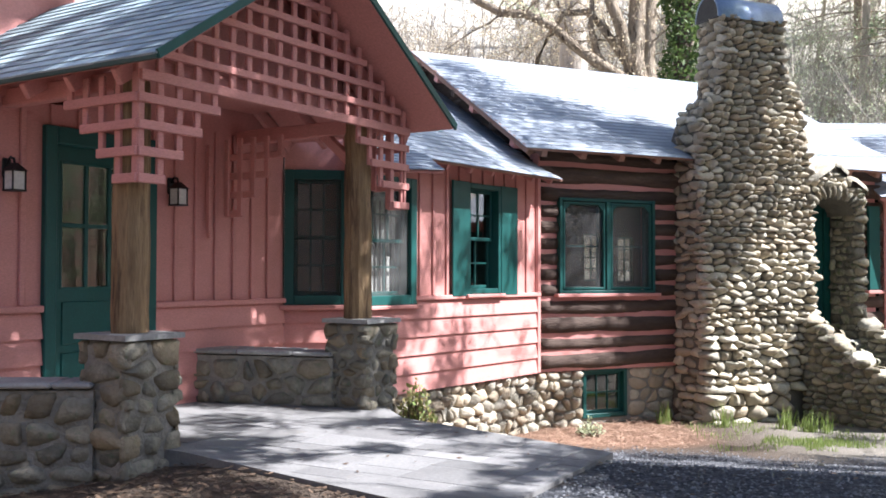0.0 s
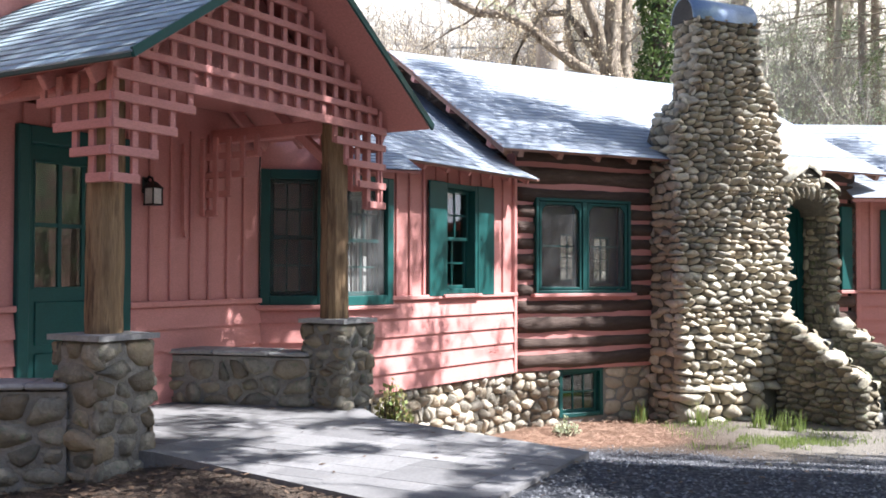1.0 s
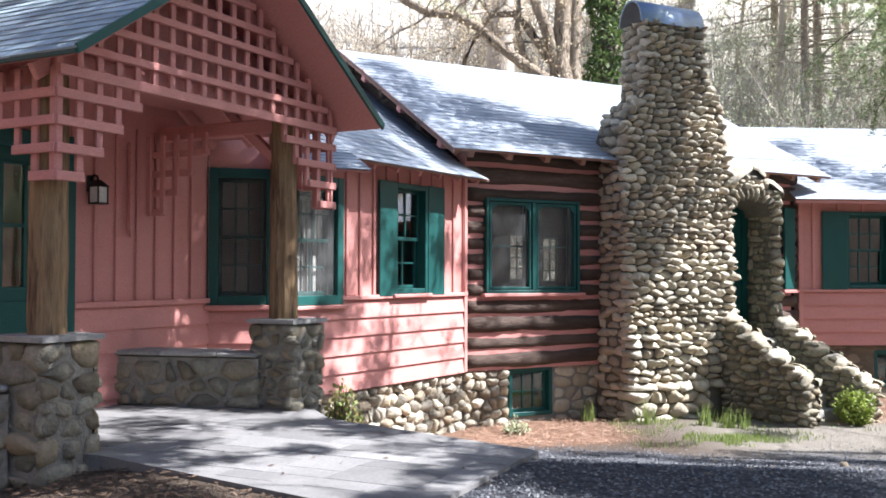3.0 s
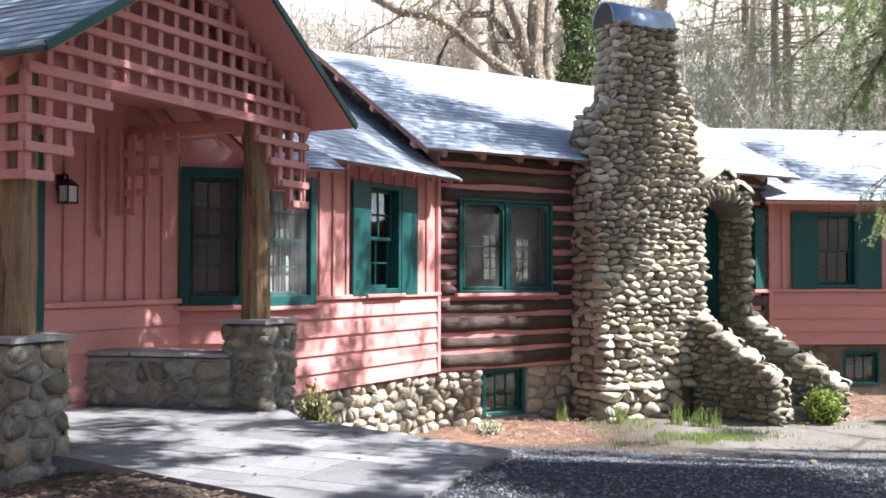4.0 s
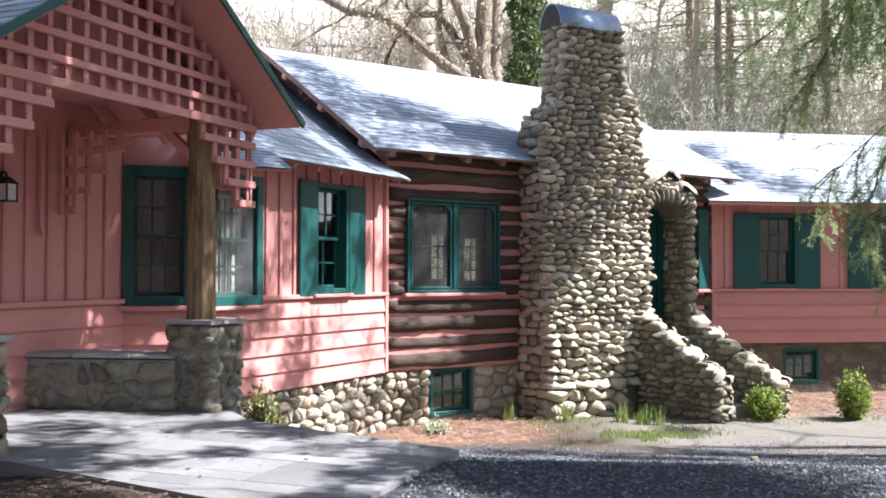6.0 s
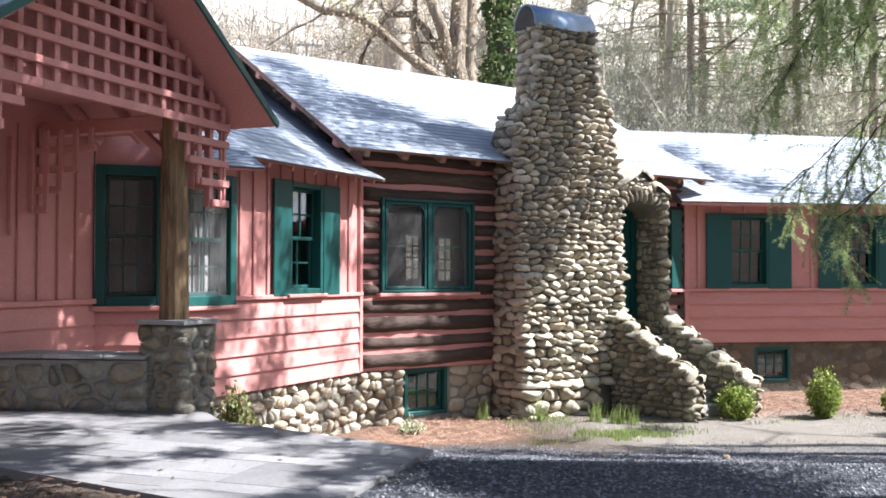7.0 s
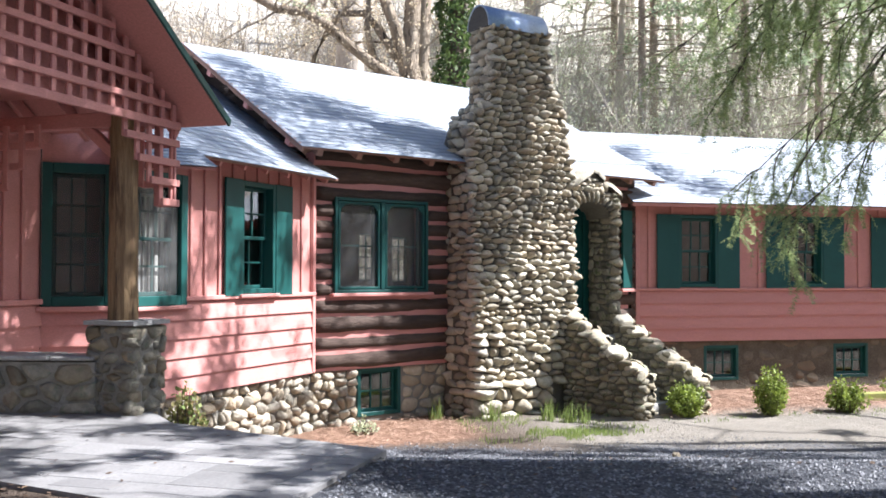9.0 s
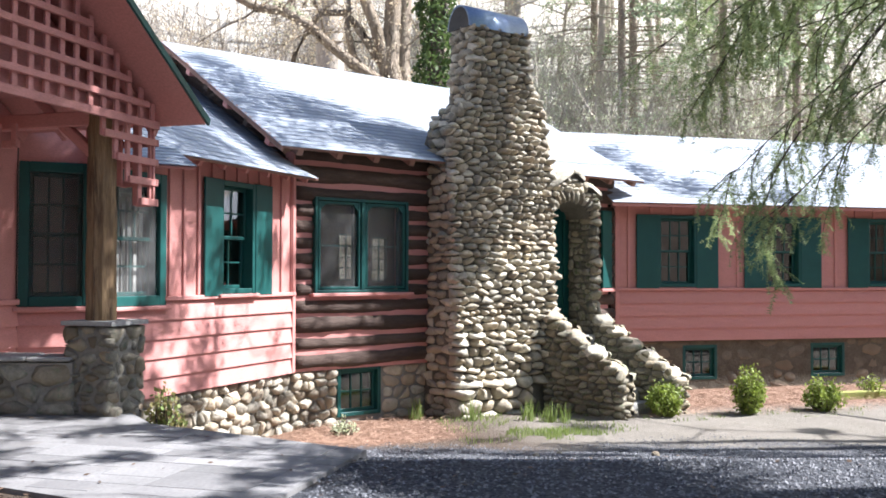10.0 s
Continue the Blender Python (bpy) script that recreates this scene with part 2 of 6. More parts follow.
def ground_mat():
    m = bpy.data.materials.new("ground_earth")
    m.use_nodes = True
    n, l = m.node_tree.nodes, m.node_tree.links
    bsdf = n["Principled BSDF"]
    bsdf.inputs["Roughness"].default_value = 0.95
    bsdf.inputs["Specular IOR Level"].default_value = 0.2
    tc = n.new("ShaderNodeTexCoord")
    col_attr = n.new("ShaderNodeVertexColor")
    col_attr.layer_name = "cover"

    def tex(s, d=6.0):
        t = n.new("ShaderNodeTexNoise")
        t.inputs["Scale"].default_value, t.inputs["Detail"].default_value, t.inputs["Roughness"].default_value = s, d, 0.65
        l.new(tc.outputs["Object"], t.inputs["Vector"])
        return t.outputs["Fac"]

    def mix(fac, a, b):
        x = n.new("ShaderNodeMix")
        x.data_type = "RGBA"
        for sock, v in ((x.inputs[0], fac), (x.inputs[6], a), (x.inputs[7], b)):
            if hasattr(v, "is_linked"):
                l.new(v, sock)
            else:
                sock.default_value = (*v, 1)
        return x.outputs[2]

    def rng(fac, a, b):
        x = n.new("ShaderNodeMapRange")
        x.inputs["From Min"].default_value, x.inputs["From Max"].default_value = a, b
        l.new(fac, x.inputs["Value"])
        return x.outputs["Result"]

    fine = rng(tex(55, 4), 0.32, 0.68)
    mid = rng(tex(2.3), 0.35, 0.65)
    vor = n.new("ShaderNodeTexVoronoi")
    vor.inputs["Scale"].default_value = 42
    l.new(tc.outputs["Object"], vor.inputs["Vector"])
    sep = n.new("ShaderNodeSeparateColor")
    l.new(col_attr.outputs[0], sep.inputs[0])
    vs = n.new("ShaderNodeSeparateColor")
    l.new(vor.outputs["Color"], vs.inputs[0])
    gravel = mix(vs.outputs[0], (0.048, 0.051, 0.058), (0.125, 0.13, 0.14))
    earth = mix(fine, mix(mid, (0.06, 0.045, 0.034), (0.10, 0.075, 0.056)), (0.15, 0.115, 0.085))
    dust = mix(fine, mix(mid, (0.30, 0.275, 0.23), (0.40, 0.37, 0.315)), (0.235, 0.21, 0.17))
    # leaf litter of the hill, with distance haze mixed into its pale tones
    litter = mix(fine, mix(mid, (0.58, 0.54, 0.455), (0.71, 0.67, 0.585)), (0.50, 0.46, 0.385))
    straw = mix(fine, mix(mid, (0.25, 0.15, 0.10), (0.36, 0.24, 0.165)), (0.17, 0.095, 0.06))
    edge = n.new("ShaderNodeMath")
    edge.operation = "ADD"
    l.new(sep.outputs[0], edge.inputs[0])
    e2 = n.new("ShaderNodeMath")
    e2.operation, e2.inputs[1].default_value = "MULTIPLY_ADD", 0.6
    l.new(tex(1.8), e2.inputs[0])
    e2.inputs[2].default_value = -0.3
    l.new(e2.outputs[0], edge.inputs[1])
    c = mix(sep.outputs[1], earth, straw)
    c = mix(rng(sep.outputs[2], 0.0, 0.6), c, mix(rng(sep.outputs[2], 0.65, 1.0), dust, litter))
    c = mix(rng(edge.outputs[0], 0.3, 0.7), c, gravel)
    l.new(c, bsdf.inputs["Base Color"])
    b = n.new("ShaderNodeBump")
    b.inputs["Strength"].default_value, b.inputs["Distance"].default_value = 0.9, 0.02
    add = n.new("ShaderNodeMath")
    l.new(vor.outputs["Distance"], add.inputs[0])
    l.new(fine, add.inputs[1])
    l.new(add.outputs[0], b.inputs["Height"])
    l.new(b.outputs[0], bsdf.inputs["Normal"])
    return m


EARTH = ground_mat()


# ---- mesh helpers ----
def place(o, phi, z=0.0):
    """A wall's frame: x along the wall, y into the house, z up."""
    return pose(o[0], o[1], z, 0, 0, 90 - phi)


def link(name, bm, material, parent=None, m=None, smooth=False):
    me = bpy.data.meshes.new(name)
    bmesh.ops.recalc_face_normals(bm, faces=bm.faces)
    bm.to_mesh(me)
    bm.free()
    me.materials.append(material)
    if smooth:
        me.polygons.foreach_set("use_smooth", [True] * len(me.polygons))
    return piece(name, me, parent, m)


def piece(name, me, parent=None, m=None):
    ob = new(name, me)
    ob.parent = parent
    if m is not None:
        ob.matrix_basis = m
    return ob


def part(name, bm, material, parent, label="", smooth=False, m=None):
    return tagged(link(name, bm, material, parent, m, smooth), label)


def thing(name, m, label, category, group="", kind=""):
    ob = new(name)
    ob.empty_display_size = 0.1
    ob.matrix_basis = m
    return tagged(ob, label, category, group, kind)


def box(bm, x0, x1, y0, y1, z0, z1, c=0.0, m=None):
    """A box, with chamfered edges where c is given."""
    lo, hi = Vector((min(x0, x1), min(y0, y1), min(z0, z1))), Vector((max(x0, x1), max(y0, y1), max(z0, z1)))
    c = min(c, 0.45 * min(hi - lo))
    m = m or Matrix()
    v = {}
    signs = [(a, b, d) for a in (0, 1) for b in (0, 1) for d in (0, 1)]
    for s in signs:
        p = Vector([hi[i] if s[i] else lo[i] for i in range(3)])
        if c <= 0:
            v[s] = bm.verts.new(m @ p)
            continue
        for ax in range(3):
            q = p.copy()
            for i in range(3):
                if i != ax:
                    q[i] += -c if s[i] else c
            v[s, ax] = bm.verts.new(m @ q)
    for ax in range(3):
        o1, o2 = (ax + 1) % 3, (ax + 2) % 3
        for side in (0, 1):
            ring = []
            for a, b in ((0, 0), (1, 0), (1, 1), (0, 1)):
                s = [0, 0, 0]
                s[ax], s[o1], s[o2] = side, a, b
                ring.append(v[tuple(s)] if c <= 0 else v[tuple(s), ax])
            bm.faces.new(ring if side else ring[::-1])
        if c > 0:
            for a in (0, 1):
                for b in (0, 1):
                    s0, s1 = [0, 0, 0], [0, 0, 0]
                    s0[ax], s1[ax] = 0, 1
                    s0[o1] = s1[o1] = a
                    s0[o2] = s1[o2] = b
                    s0, s1 = tuple(s0), tuple(s1)
                    bm.faces.new((v[s0, o1], v[s1, o1], v[s1, o2], v[s0, o2]))
    if c > 0:
        for s in signs:
            bm.faces.new((v[s, 0], v[s, 1], v[s, 2]))
    return bm


def boxed(*a, **k):
    return box(bmesh.new(), *a, **k)


def prism(bm, pts, y0, y1):
    """A polygon in x, z, pulled from y0 to y1."""
    a = [bm.verts.new((x, y0, z)) for x, z in pts]
    b = [bm.verts.new((x, y1, z)) for x, z in pts]
    bm.faces.new(a)
    bm.faces.new(b[::-1])
    for i in range(len(pts)):
        j = (i + 1) % len(pts)
        bm.faces.new((a[j], a[i], b[i], b[j]))
    return bm


def plate(bm, pts, z0, z1):
    """A polygon in x, y, pulled from z0 to z1."""
    a = [bm.verts.new((x, y, z0)) for x, y in pts]
    b = [bm.verts.new((x, y, z1)) for x, y in pts]
    bm.faces.new(a[::-1])
    bm.faces.new(b)
    for i in range(len(pts)):
        j = (i + 1) % len(pts)
        bm.faces.new((a[i], a[j], b[j], b[i]))
    return bm


def tube(bm, path, radii, sides=8, jag=0.0):
    """A tapered tube along a path of points."""
    rings = []
    path = [Vector(p) for p in path]
    for i, p in enumerate(path):
        d = (path[min(i + 1, len(path) - 1)] - path[max(i - 1, 0)]).normalized()
        side = d.cross(Vector((0, 0, 1)) if abs(d.z) < 0.9 else Vector((1, 0, 0))).normalized()
        up = side.cross(d)
        ring = []
        for k in range(sides):
            a = 2 * math.pi * k / sides
            r = radii[i] * (1 + jag * (random.random() - 0.5))
            ring.append(bm.verts.new(p + r * (math.cos(a) * side + math.sin(a) * up)))
        rings.append(ring)
    for a, b in zip(rings, rings[1:]):
        for k in range(sides):
            bm.faces.new((a[k], a[(k + 1) % sides], b[(k + 1) % sides], b[k]))
    bm.faces.new(rings[0][::-1])
    bm.faces.new(rings[-1])
    return bm


def holed(bm, u0, u1, z0, z1, y0, y1, holes):
    """A wall from u0 to u1 with rectangular openings (u0, u1, z0, z1) through it."""
    us = sorted({u0, u1, *[v for h in holes for v in h[:2] if u0 < v < u1]})
    zs = sorted({z0, z1, *[v for h in holes for v in h[2:] if z0 < v < z1]})
    for a, b in zip(us, us[1:]):
        for c, d in zip(zs, zs[1:]):
            if not any(h[0] <= (a + b) / 2 <= h[1] and h[2] <= (c + d) / 2 <= h[3] for h in holes):
                box(bm, a, b, y0, y1, c, d)
    bmesh.ops.remove_doubles(bm, verts=bm.verts, dist=1e-5)
    return bm


# stones: a few rounded shapes, shared by all
def stone_shapes(material, count=9):
    shapes = []
    for i in range(count):
        bm = bmesh.new()
        bmesh.ops.create_icosphere(bm, subdivisions=2, radius=1)
        cuts = []
        for _ in range(7):
            nrm = Vector((random.gauss(0, 1), random.gauss(0, 1) - 0.3, random.gauss(0, 1))).normalized()
            cuts.append((nrm, random.uniform(0.62, 0.9)))
        for v in list(bm.verts):
            p = v.co.copy()
            p = p * (1 + 0.45 * noise.noise(p * 1.15 + Vector((i * 7.3, i * 3.1, 0))) + 0.16 * noise.noise(p * 2.7 + Vector((0, i * 5.1, i))))
            for nrm, off in cuts:
                over = p.dot(nrm) - off
                if over > 0:
                    p = p - nrm * over
            v.co = p
        me = bpy.data.meshes.new("stone")
        bm.to_mesh(me)
        bm.free()
        me.materials.append(material)
        me.polygons.foreach_set("use_smooth", [True] * len(me.polygons))
        shapes.append(me)
    return shapes


STONES = stone_shapes(STONE)


def clip(poly, px, pz, nx, nz):
    """The part of a polygon behind the line through a point with an outward normal."""
    out = []
    for k in range(len(poly)):
        a, b = poly[k - 1], poly[k]
        da, db = (a[0] - px) * nx + (a[1] - pz) * nz, (b[0] - px) * nx + (b[1] - pz) * nz
        if (da > 0) != (db > 0):
            f = da / (da - db)
            out.append((a[0] + (b[0] - a[0]) * f, a[1] + (b[1] - a[1]) * f))
        if db <= 0:
            out.append(b)
    return out


def softened(poly, tight):
    """Corners cut once or twice, so that a cell reads as a broken or a worn stone."""
    for cut in (tight, 0.3) if tight > 0.12 else (0.2,):
        out = []
        for k in range(len(poly)):
            a, b = poly[k - 1], poly[k]
            out += [(a[0] + (b[0] - a[0]) * f, a[1] + (b[1] - a[1]) * f) for f in (cut, 1 - cut)]
        poly = out
        if len(poly) > 9:
            break
    return poly


def stone_mesh(poly, bulge, material, lean, flat_top):
    """A stone with its outline in x, z and its worn face towards -y."""
    w = max(p[0] for p in poly) - min(p[0] for p in poly)
    h = max(p[1] for p in poly) - min(p[1] for p in poly)
    tx, tz = random.uniform(-lean, lean), random.uniform(-lean, lean)
    ox, oz = random.uniform(-0.12, 0.12) * w, random.uniform(-0.12, 0.12) * h
    verts, faces, n = [], [], len(poly)
    for k, d in ((1.0, -0.5), (0.98, 0.35), (0.6 + 0.25 * flat_top, 0.86)):
        for x, z in poly:
            j = 1 + random.uniform(-0.08, 0.08)
            verts.append((x * k * j + ox * (1 - k), -bulge * (d + (d > 0) * d * (tx * x / w + tz * z / h)) * (1 if d < 0 else j), z * k * j + oz * (1 - k)))
    verts.append((ox * 0.7, -bulge * 1.0, oz * 0.7))
    for r in (0, n):
        faces += [(r + k, r + (k + 1) % n, r + n + (k + 1) % n, r + n + k) for k in range(n)]
    faces += [(2 * n + k, 2 * n + (k + 1) % n, 3 * n) for k in range(n)]
    me = bpy.data.meshes.new("stone")
    me.from_pydata(verts, [], faces)
    me.materials.append(material)
    me.polygons.foreach_set("use_smooth", [True] * len(me.polygons))
    return me


def stone_face(parent, face, width, z0, z1, size, material, bulge=0.06, skip=None, joined=None, gap=0.012, lean=1.1, flat_top=0.0, ragged=0.02, tight=0.25):
    """Fitted stones in uneven courses on a face: face(u, z) gives the spot's pose. With joined, a list, the stones are kept for one joined mesh."""
    w, h = size
    asp, z, seeds = w / h, z0, []
    while z < z1 - 0.2 * h:
        hh = min(h * random.uniform(0.75, 1.35), z1 - z)
        a, b = width(z + hh / 2)
        u = a - random.uniform(0, 0.6) * w
        while u < b:
            ww = w * random.choice((0.5, 0.7, 0.9, 1.1, 1.4, 1.9)) * random.uniform(0.85, 1.15)
            c = u + ww / 2
            if a < c < b:
                seeds.append((c, (z + hh * (0.5 + random.uniform(-0.3, 0.3))) * asp))
            u += ww
        z += hh
    for i, (cu, cz) in enumerate(seeds):
        a, b = width(cz / asp)
        a, b = a + random.uniform(-ragged, ragged), b + random.uniform(-ragged, ragged)
        lo, hi = max(z0 * asp, cz - 0.85 * w), min(z1 * asp, cz + 0.85 * w)
        poly = [(a, lo), (b, lo), (b, hi), (a, hi)]
        for j, (su, sz) in enumerate(seeds):
            dx, dz = su - cu, sz - cz
            d = math.hypot(dx, dz)
            if j != i and 0 < d < 3.2 * w:
                f = 0.5 - 0.5 * gap * random.uniform(0.5, 1.6) / d
                poly = clip(poly, cu + dx * f, cz + dz * f, dx, dz)
        if len(poly) < 3:
            continue
        mu, mz = sum(p[0] for p in poly) / len(poly), sum(p[1] for p in poly) / len(poly)
        if skip and skip(mu, mz / asp):
            continue
        local = softened([(p[0] - mu, (p[1] - mz) / asp) for p in poly], tight)
        me = stone_mesh(local, bulge * random.uniform(0.6, 1.4), material, lean, flat_top)
        if joined is None:
            piece("stone", me, parent, face(mu, mz / asp))
        else:
            joined.append((me, face(mu, mz / asp)))


def join_stones(name, parent, stones, material):
    verts, faces = [], []
    for me, m in stones:
        k = len(verts)
        verts += [m @ v.co for v in me.vertices]
        faces += [[k + i for i in p.vertices] for p in me.polygons]
        bpy.data.meshes.remove(me)
    me = bpy.data.meshes.new(name)
    me.from_pydata(verts, [], faces)
    me.materials.append(material)
    me.polygons.foreach_set("use_smooth", [True] * len(me.polygons))
    return tagged(piece(name, me, parent), kind="stuff")


# ---- plan: corner points and bearings of the walls, in metres and degrees ----
O_A, PHI_A = (-1.522, 9.312), 31
O_B, PHI_B = (-1.522, 9.312), 80
O_C, PHI_C = (-0.888, 9.424), 37
O_L, PHI_L = (1.198, 12.193), 64
O_R, PHI_R = (6.739, 14.895), 90
O_F, PHI_F = (-1.96, 6.1), 32
M_A, M_B, M_C, M_L, M_R, M_F = place(O_A, PHI_A), place(O_B, PHI_B), place(O_C, PHI_C), place(O_L, PHI_L), place(O_R, PHI_R), place(O_F, PHI_F)
FLOOR_Z, BOT = 0.0, -0.14


def flat(m, u, y):
    p = m @ Vector((u, y, 0))
    return (p.x, p.y)


# ---- ground: one sheet from the yard to the wooded hill ----
def step(a, b, x):
    t = min(max((x - a) / (b - a), 0), 1)
    return t * t * (3 - 2 * t)


def ground_z(x, y):
    z = -0.03 - 0.82 * (1 - (1 - min(1.0, max(0.0, (y + 0.25 * min(max(x, -4), 12) - 6.1) / 5.7))) ** 1.5)
    z -= 0.22 * step(-1.0, -2.8, x) * step(9, 7, y)
    z -= 0.2 * step(2.5, -2, y)
    # unseen rise at the back and sides, added to hide the bright horizon
    behind = max(0.0, -14 - y, -22 - x, x - 40)
    z += 0.45 * behind * step(0, 10, behind)
    d = math.hypot(x, y)
    far = max(0.0, y - 20 + 0.12 * abs(x))
    z += 0.50 * far * step(0, 10, far)
    z += 0.03 * noise.noise(Vector((x * 0.7, y * 0.7, 0))) * step(4, 7, d)
    z += 1.2 * noise.noise(Vector((x * 0.06, y * 0.06, 3))) * step(24, 40, y)
    return z


def cover(x, y):
    """Gravel, pine straw and dusty earth at a spot; full dust marks the haze-paled hill."""
    wall = (x - O_L[0]) * math.cos(radians(PHI_L)) - (y - O_L[1]) * math.sin(radians(PHI_L))
    depth = 0.248 * x + 0.969 * y + 0.7 * noise.noise(Vector((x * 0.7, y * 0.9, 0))) + 0.15 * noise.noise(Vector((x * 2.6, y * 2.6, 4)))
    edge = 10.15 + 0.14 * min(max(x, 0), 5)
    g = step(edge + 0.75, edge - 0.75, depth) * (step(-1.0, -0.3, x - 0.2) if y > 6 else step(-0.12, 0.1, (x - 1.05) * 0.878 - (y - 6.01) * 0.479)) if -6 < y < 13 else 0.0
    g *= 1 - 0.9 * step(7.0, 9.5, x + 0.5 * (y - 9))
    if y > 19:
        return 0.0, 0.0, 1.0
    dusty = step(3.2, 4.6, x) * step(7.2, 8.6, y) * step(13, 12.3, y)
    s = (1 - step(1.6, 1.9, wall)) * (1 - step(2.8, 3.4, x)) * step(9, 9.6, y)
    s = max(s, step(5.7, 6.2, x) * step(11.9, 12.3, y)) if y < 20 else 0.0
    return g, s, dusty * 0.52


def build_ground():
    bm = bmesh.new()
    lay = bm.loops.layers.float_color.new("cover")
    xs = [-160, -110, -75, -50, -35, -25, -18, -13, -9, -7, *[i * 0.3 for i in range(-18, 48)], 15, 17, 20, 24, 29, 35, 43, 55, 72, 95, 125, 165, 200]
    ys = [-60, -40, -25, -15, -9, -5, -2, 0, 1, 2, *[3 + i * 0.25 for i in range(0, 50)], 16, 17.5, 19, 21, 23, 25, 28, 31, 35, 39, 44, 50, 57, 65, 75, 90, 110, 140]
    grid = [[bm.verts.new((x, y, ground_z(x, y))) for x in xs] for y in ys]
    for r0, r1 in zip(grid, grid[1:]):
        for i in range(len(xs) - 1):
            f = bm.faces.new((r0[i], r0[i + 1], r1[i + 1], r1[i]))
            for lp in f.loops:
                lp[lay] = (*cover(lp.vert.co.x, lp.vert.co.y), 1)
    tagged(link("ground", bm, EARTH, smooth=True), "gravel drive, bare earth and wooded hillside", "ground", kind="structure")


build_ground()


# ---- walls of boards ----
def boarded_wall(name, m, u0, u1, ztop, holes, label, rail=0.81, batten=0.26, bottom=BOT, lap=0.19, first=0.1, corner=(True, True)):
    """A wall with lapped boards up to the rail and boards with battens above."""
    w = tagged(link(name, holed(bmesh.new(), u0, u1, bottom, ztop, 0.0, 0.14, holes), PINK, None, m), label, "wall", kind="structure")
    z = bottom
    while z < rail - 0.03:
        top = min(z + lap, rail - 0.01)
        for a, b in spans(u0, u1, [h for h in holes if h[2] < top - 0.02 and h[3] > z]):
            bm = bmesh.new()
            y0, y1 = -0.034, -0.010
            vs = [bm.verts.new(p) for p in ((a, 0, z), (a, y0, z), (a, y1, top), (a, 0, top), (b, 0, z), (b, y0 - 0.002, z), (b, y1, top), (b, 0, top))]
            for f in ((0, 1, 2, 3), (7, 6, 5, 4), (1, 5, 6, 2), (0, 4, 5, 1), (3, 2, 6, 7)):
                bm.faces.new([vs[i] for i in f])
            part("siding_board", bm, PINK, w)
        z = top
    for a, b in spans(u0, u1, [h for h in holes if h[2] < rail]):
        part("rail", boxed(a, b, -0.05, 0, rail, rail + 0.05, 0.008), PINK, w)
    u = u0 + first
    while u < u1 - 0.03:
        for a, b in spans(rail + 0.05, ztop, [(h[2] - 0.02, h[3] + 0.02, 0, 0) for h in holes if h[0] - 0.08 < u < h[1] + 0.08]):
            part("batten", boxed(u - 0.022, u + 0.022, -0.024, 0, a, b, 0.006), PINK, w)
        u += batten * random.uniform(0.94, 1.06)
    for flag, u in zip(corner, (u0, u1)):
        if flag:
            s = 1 if u == u0 else -1
            part("corner_board", boxed(u, u + s * 0.07, -0.04, 0, bottom, ztop, 0.006), PINK, w)
    return w


def spans(a, b, holes):
    out, at = [], a
    for h in sorted(holes):
        if h[1] <= at or h[0] >= b:
            continue
        if h[0] > at + 0.02:
            out.append((at, h[0]))
        at = max(at, h[1])
    if at < b - 0.02:
        out.append((at, b))
    return out


def sash(parent, u0, u1, z0, z1, cols, rows, y, w=0.04, bar=0.018, name="sash"):
    """A sash with its bars and panes."""
    bm = bmesh.new()
    for a, b, c, d in ((u0, u0 + w, z0, z1), (u1 - w, u1, z0, z1), (u0 + w, u1 - w, z0, z0 + w), (u0 + w, u1 - w, z1 - w, z1)):
        box(bm, a, b, y, y + 0.035, c, d, 0.005)
    gu = [u0 + w + (u1 - u0 - 2 * w) * i / cols for i in range(cols + 1)]
    gz = [z0 + w + (z1 - z0 - 2 * w) * i / rows for i in range(rows + 1)]
    for u in gu[1:-1]:
        box(bm, u - bar / 2, u + bar / 2, y + 0.003, y + 0.03, z0 + w, z1 - w)
    for z in gz[1:-1]:
        box(bm, u0 + w, u1 - w, y + 0.005, y + 0.028, z - bar / 2, z + bar / 2)
    s = part(name, bm, GREEN, parent)
    for a, b in zip(gu, gu[1:]):
        for c, d in zip(gz, gz[1:]):
            g = part("pane", boxed(a, b, y + 0.014, y + 0.018, c, d), GLASS, s)
            g.visible_shadow = False
    return s


def window(name, m, u0, u1, z0, z1, label, cols=2, rows=2, double=True, casing=0.06, shutters=None, screen=False, sill=None, deep=0.09):
    w = thing(name, m, label, "window", kind="structure")
    bm = bmesh.new()
    for a, b, c, d in ((u0, u0 + casing, z0, z1), (u1 - casing, u1, z0, z1), (u0 + casing, u1 - casing, z1 - casing, z1), (u0 + casing, u1 - casing, z0, z0 + casing)):
        box(bm, a, b, -0.045, deep + 0.05, c, d, 0.006)
    part("window_frame", bm, GREEN, w)
    a, b, c, d = u0 + casing, u1 - casing, z0 + casing, z1 - casing
    if double:
        mid = (c + d) / 2
        sash(w, a, b, mid - 0.02, d, cols, rows, deep - 0.04)
        sash(w, a, b, c, mid + 0.02, cols, rows, deep)
    else:
        sash(w, a, b, c, d, cols, rows, deep)
    if screen:
        s = part("screen", boxed(a, b, 0.0, 0.002, c, d), SCREEN, w, "grey insect screen")
        s.visible_shadow = False
    if sill:
        part("window_sill", boxed(u0 - 0.04, u1 + 0.04, -0.085, 0.0, z0 - 0.04, z0 + 0.0, 0.008), sill, w)
    for s0, s1 in shutters or ():
        bm = boxed(s0, s1, -0.055, -0.028, z0 - 0.02, z1 + 0.005, 0.005)
        part("shutter", bm, GREEN, w, "green board shutter")
    return w


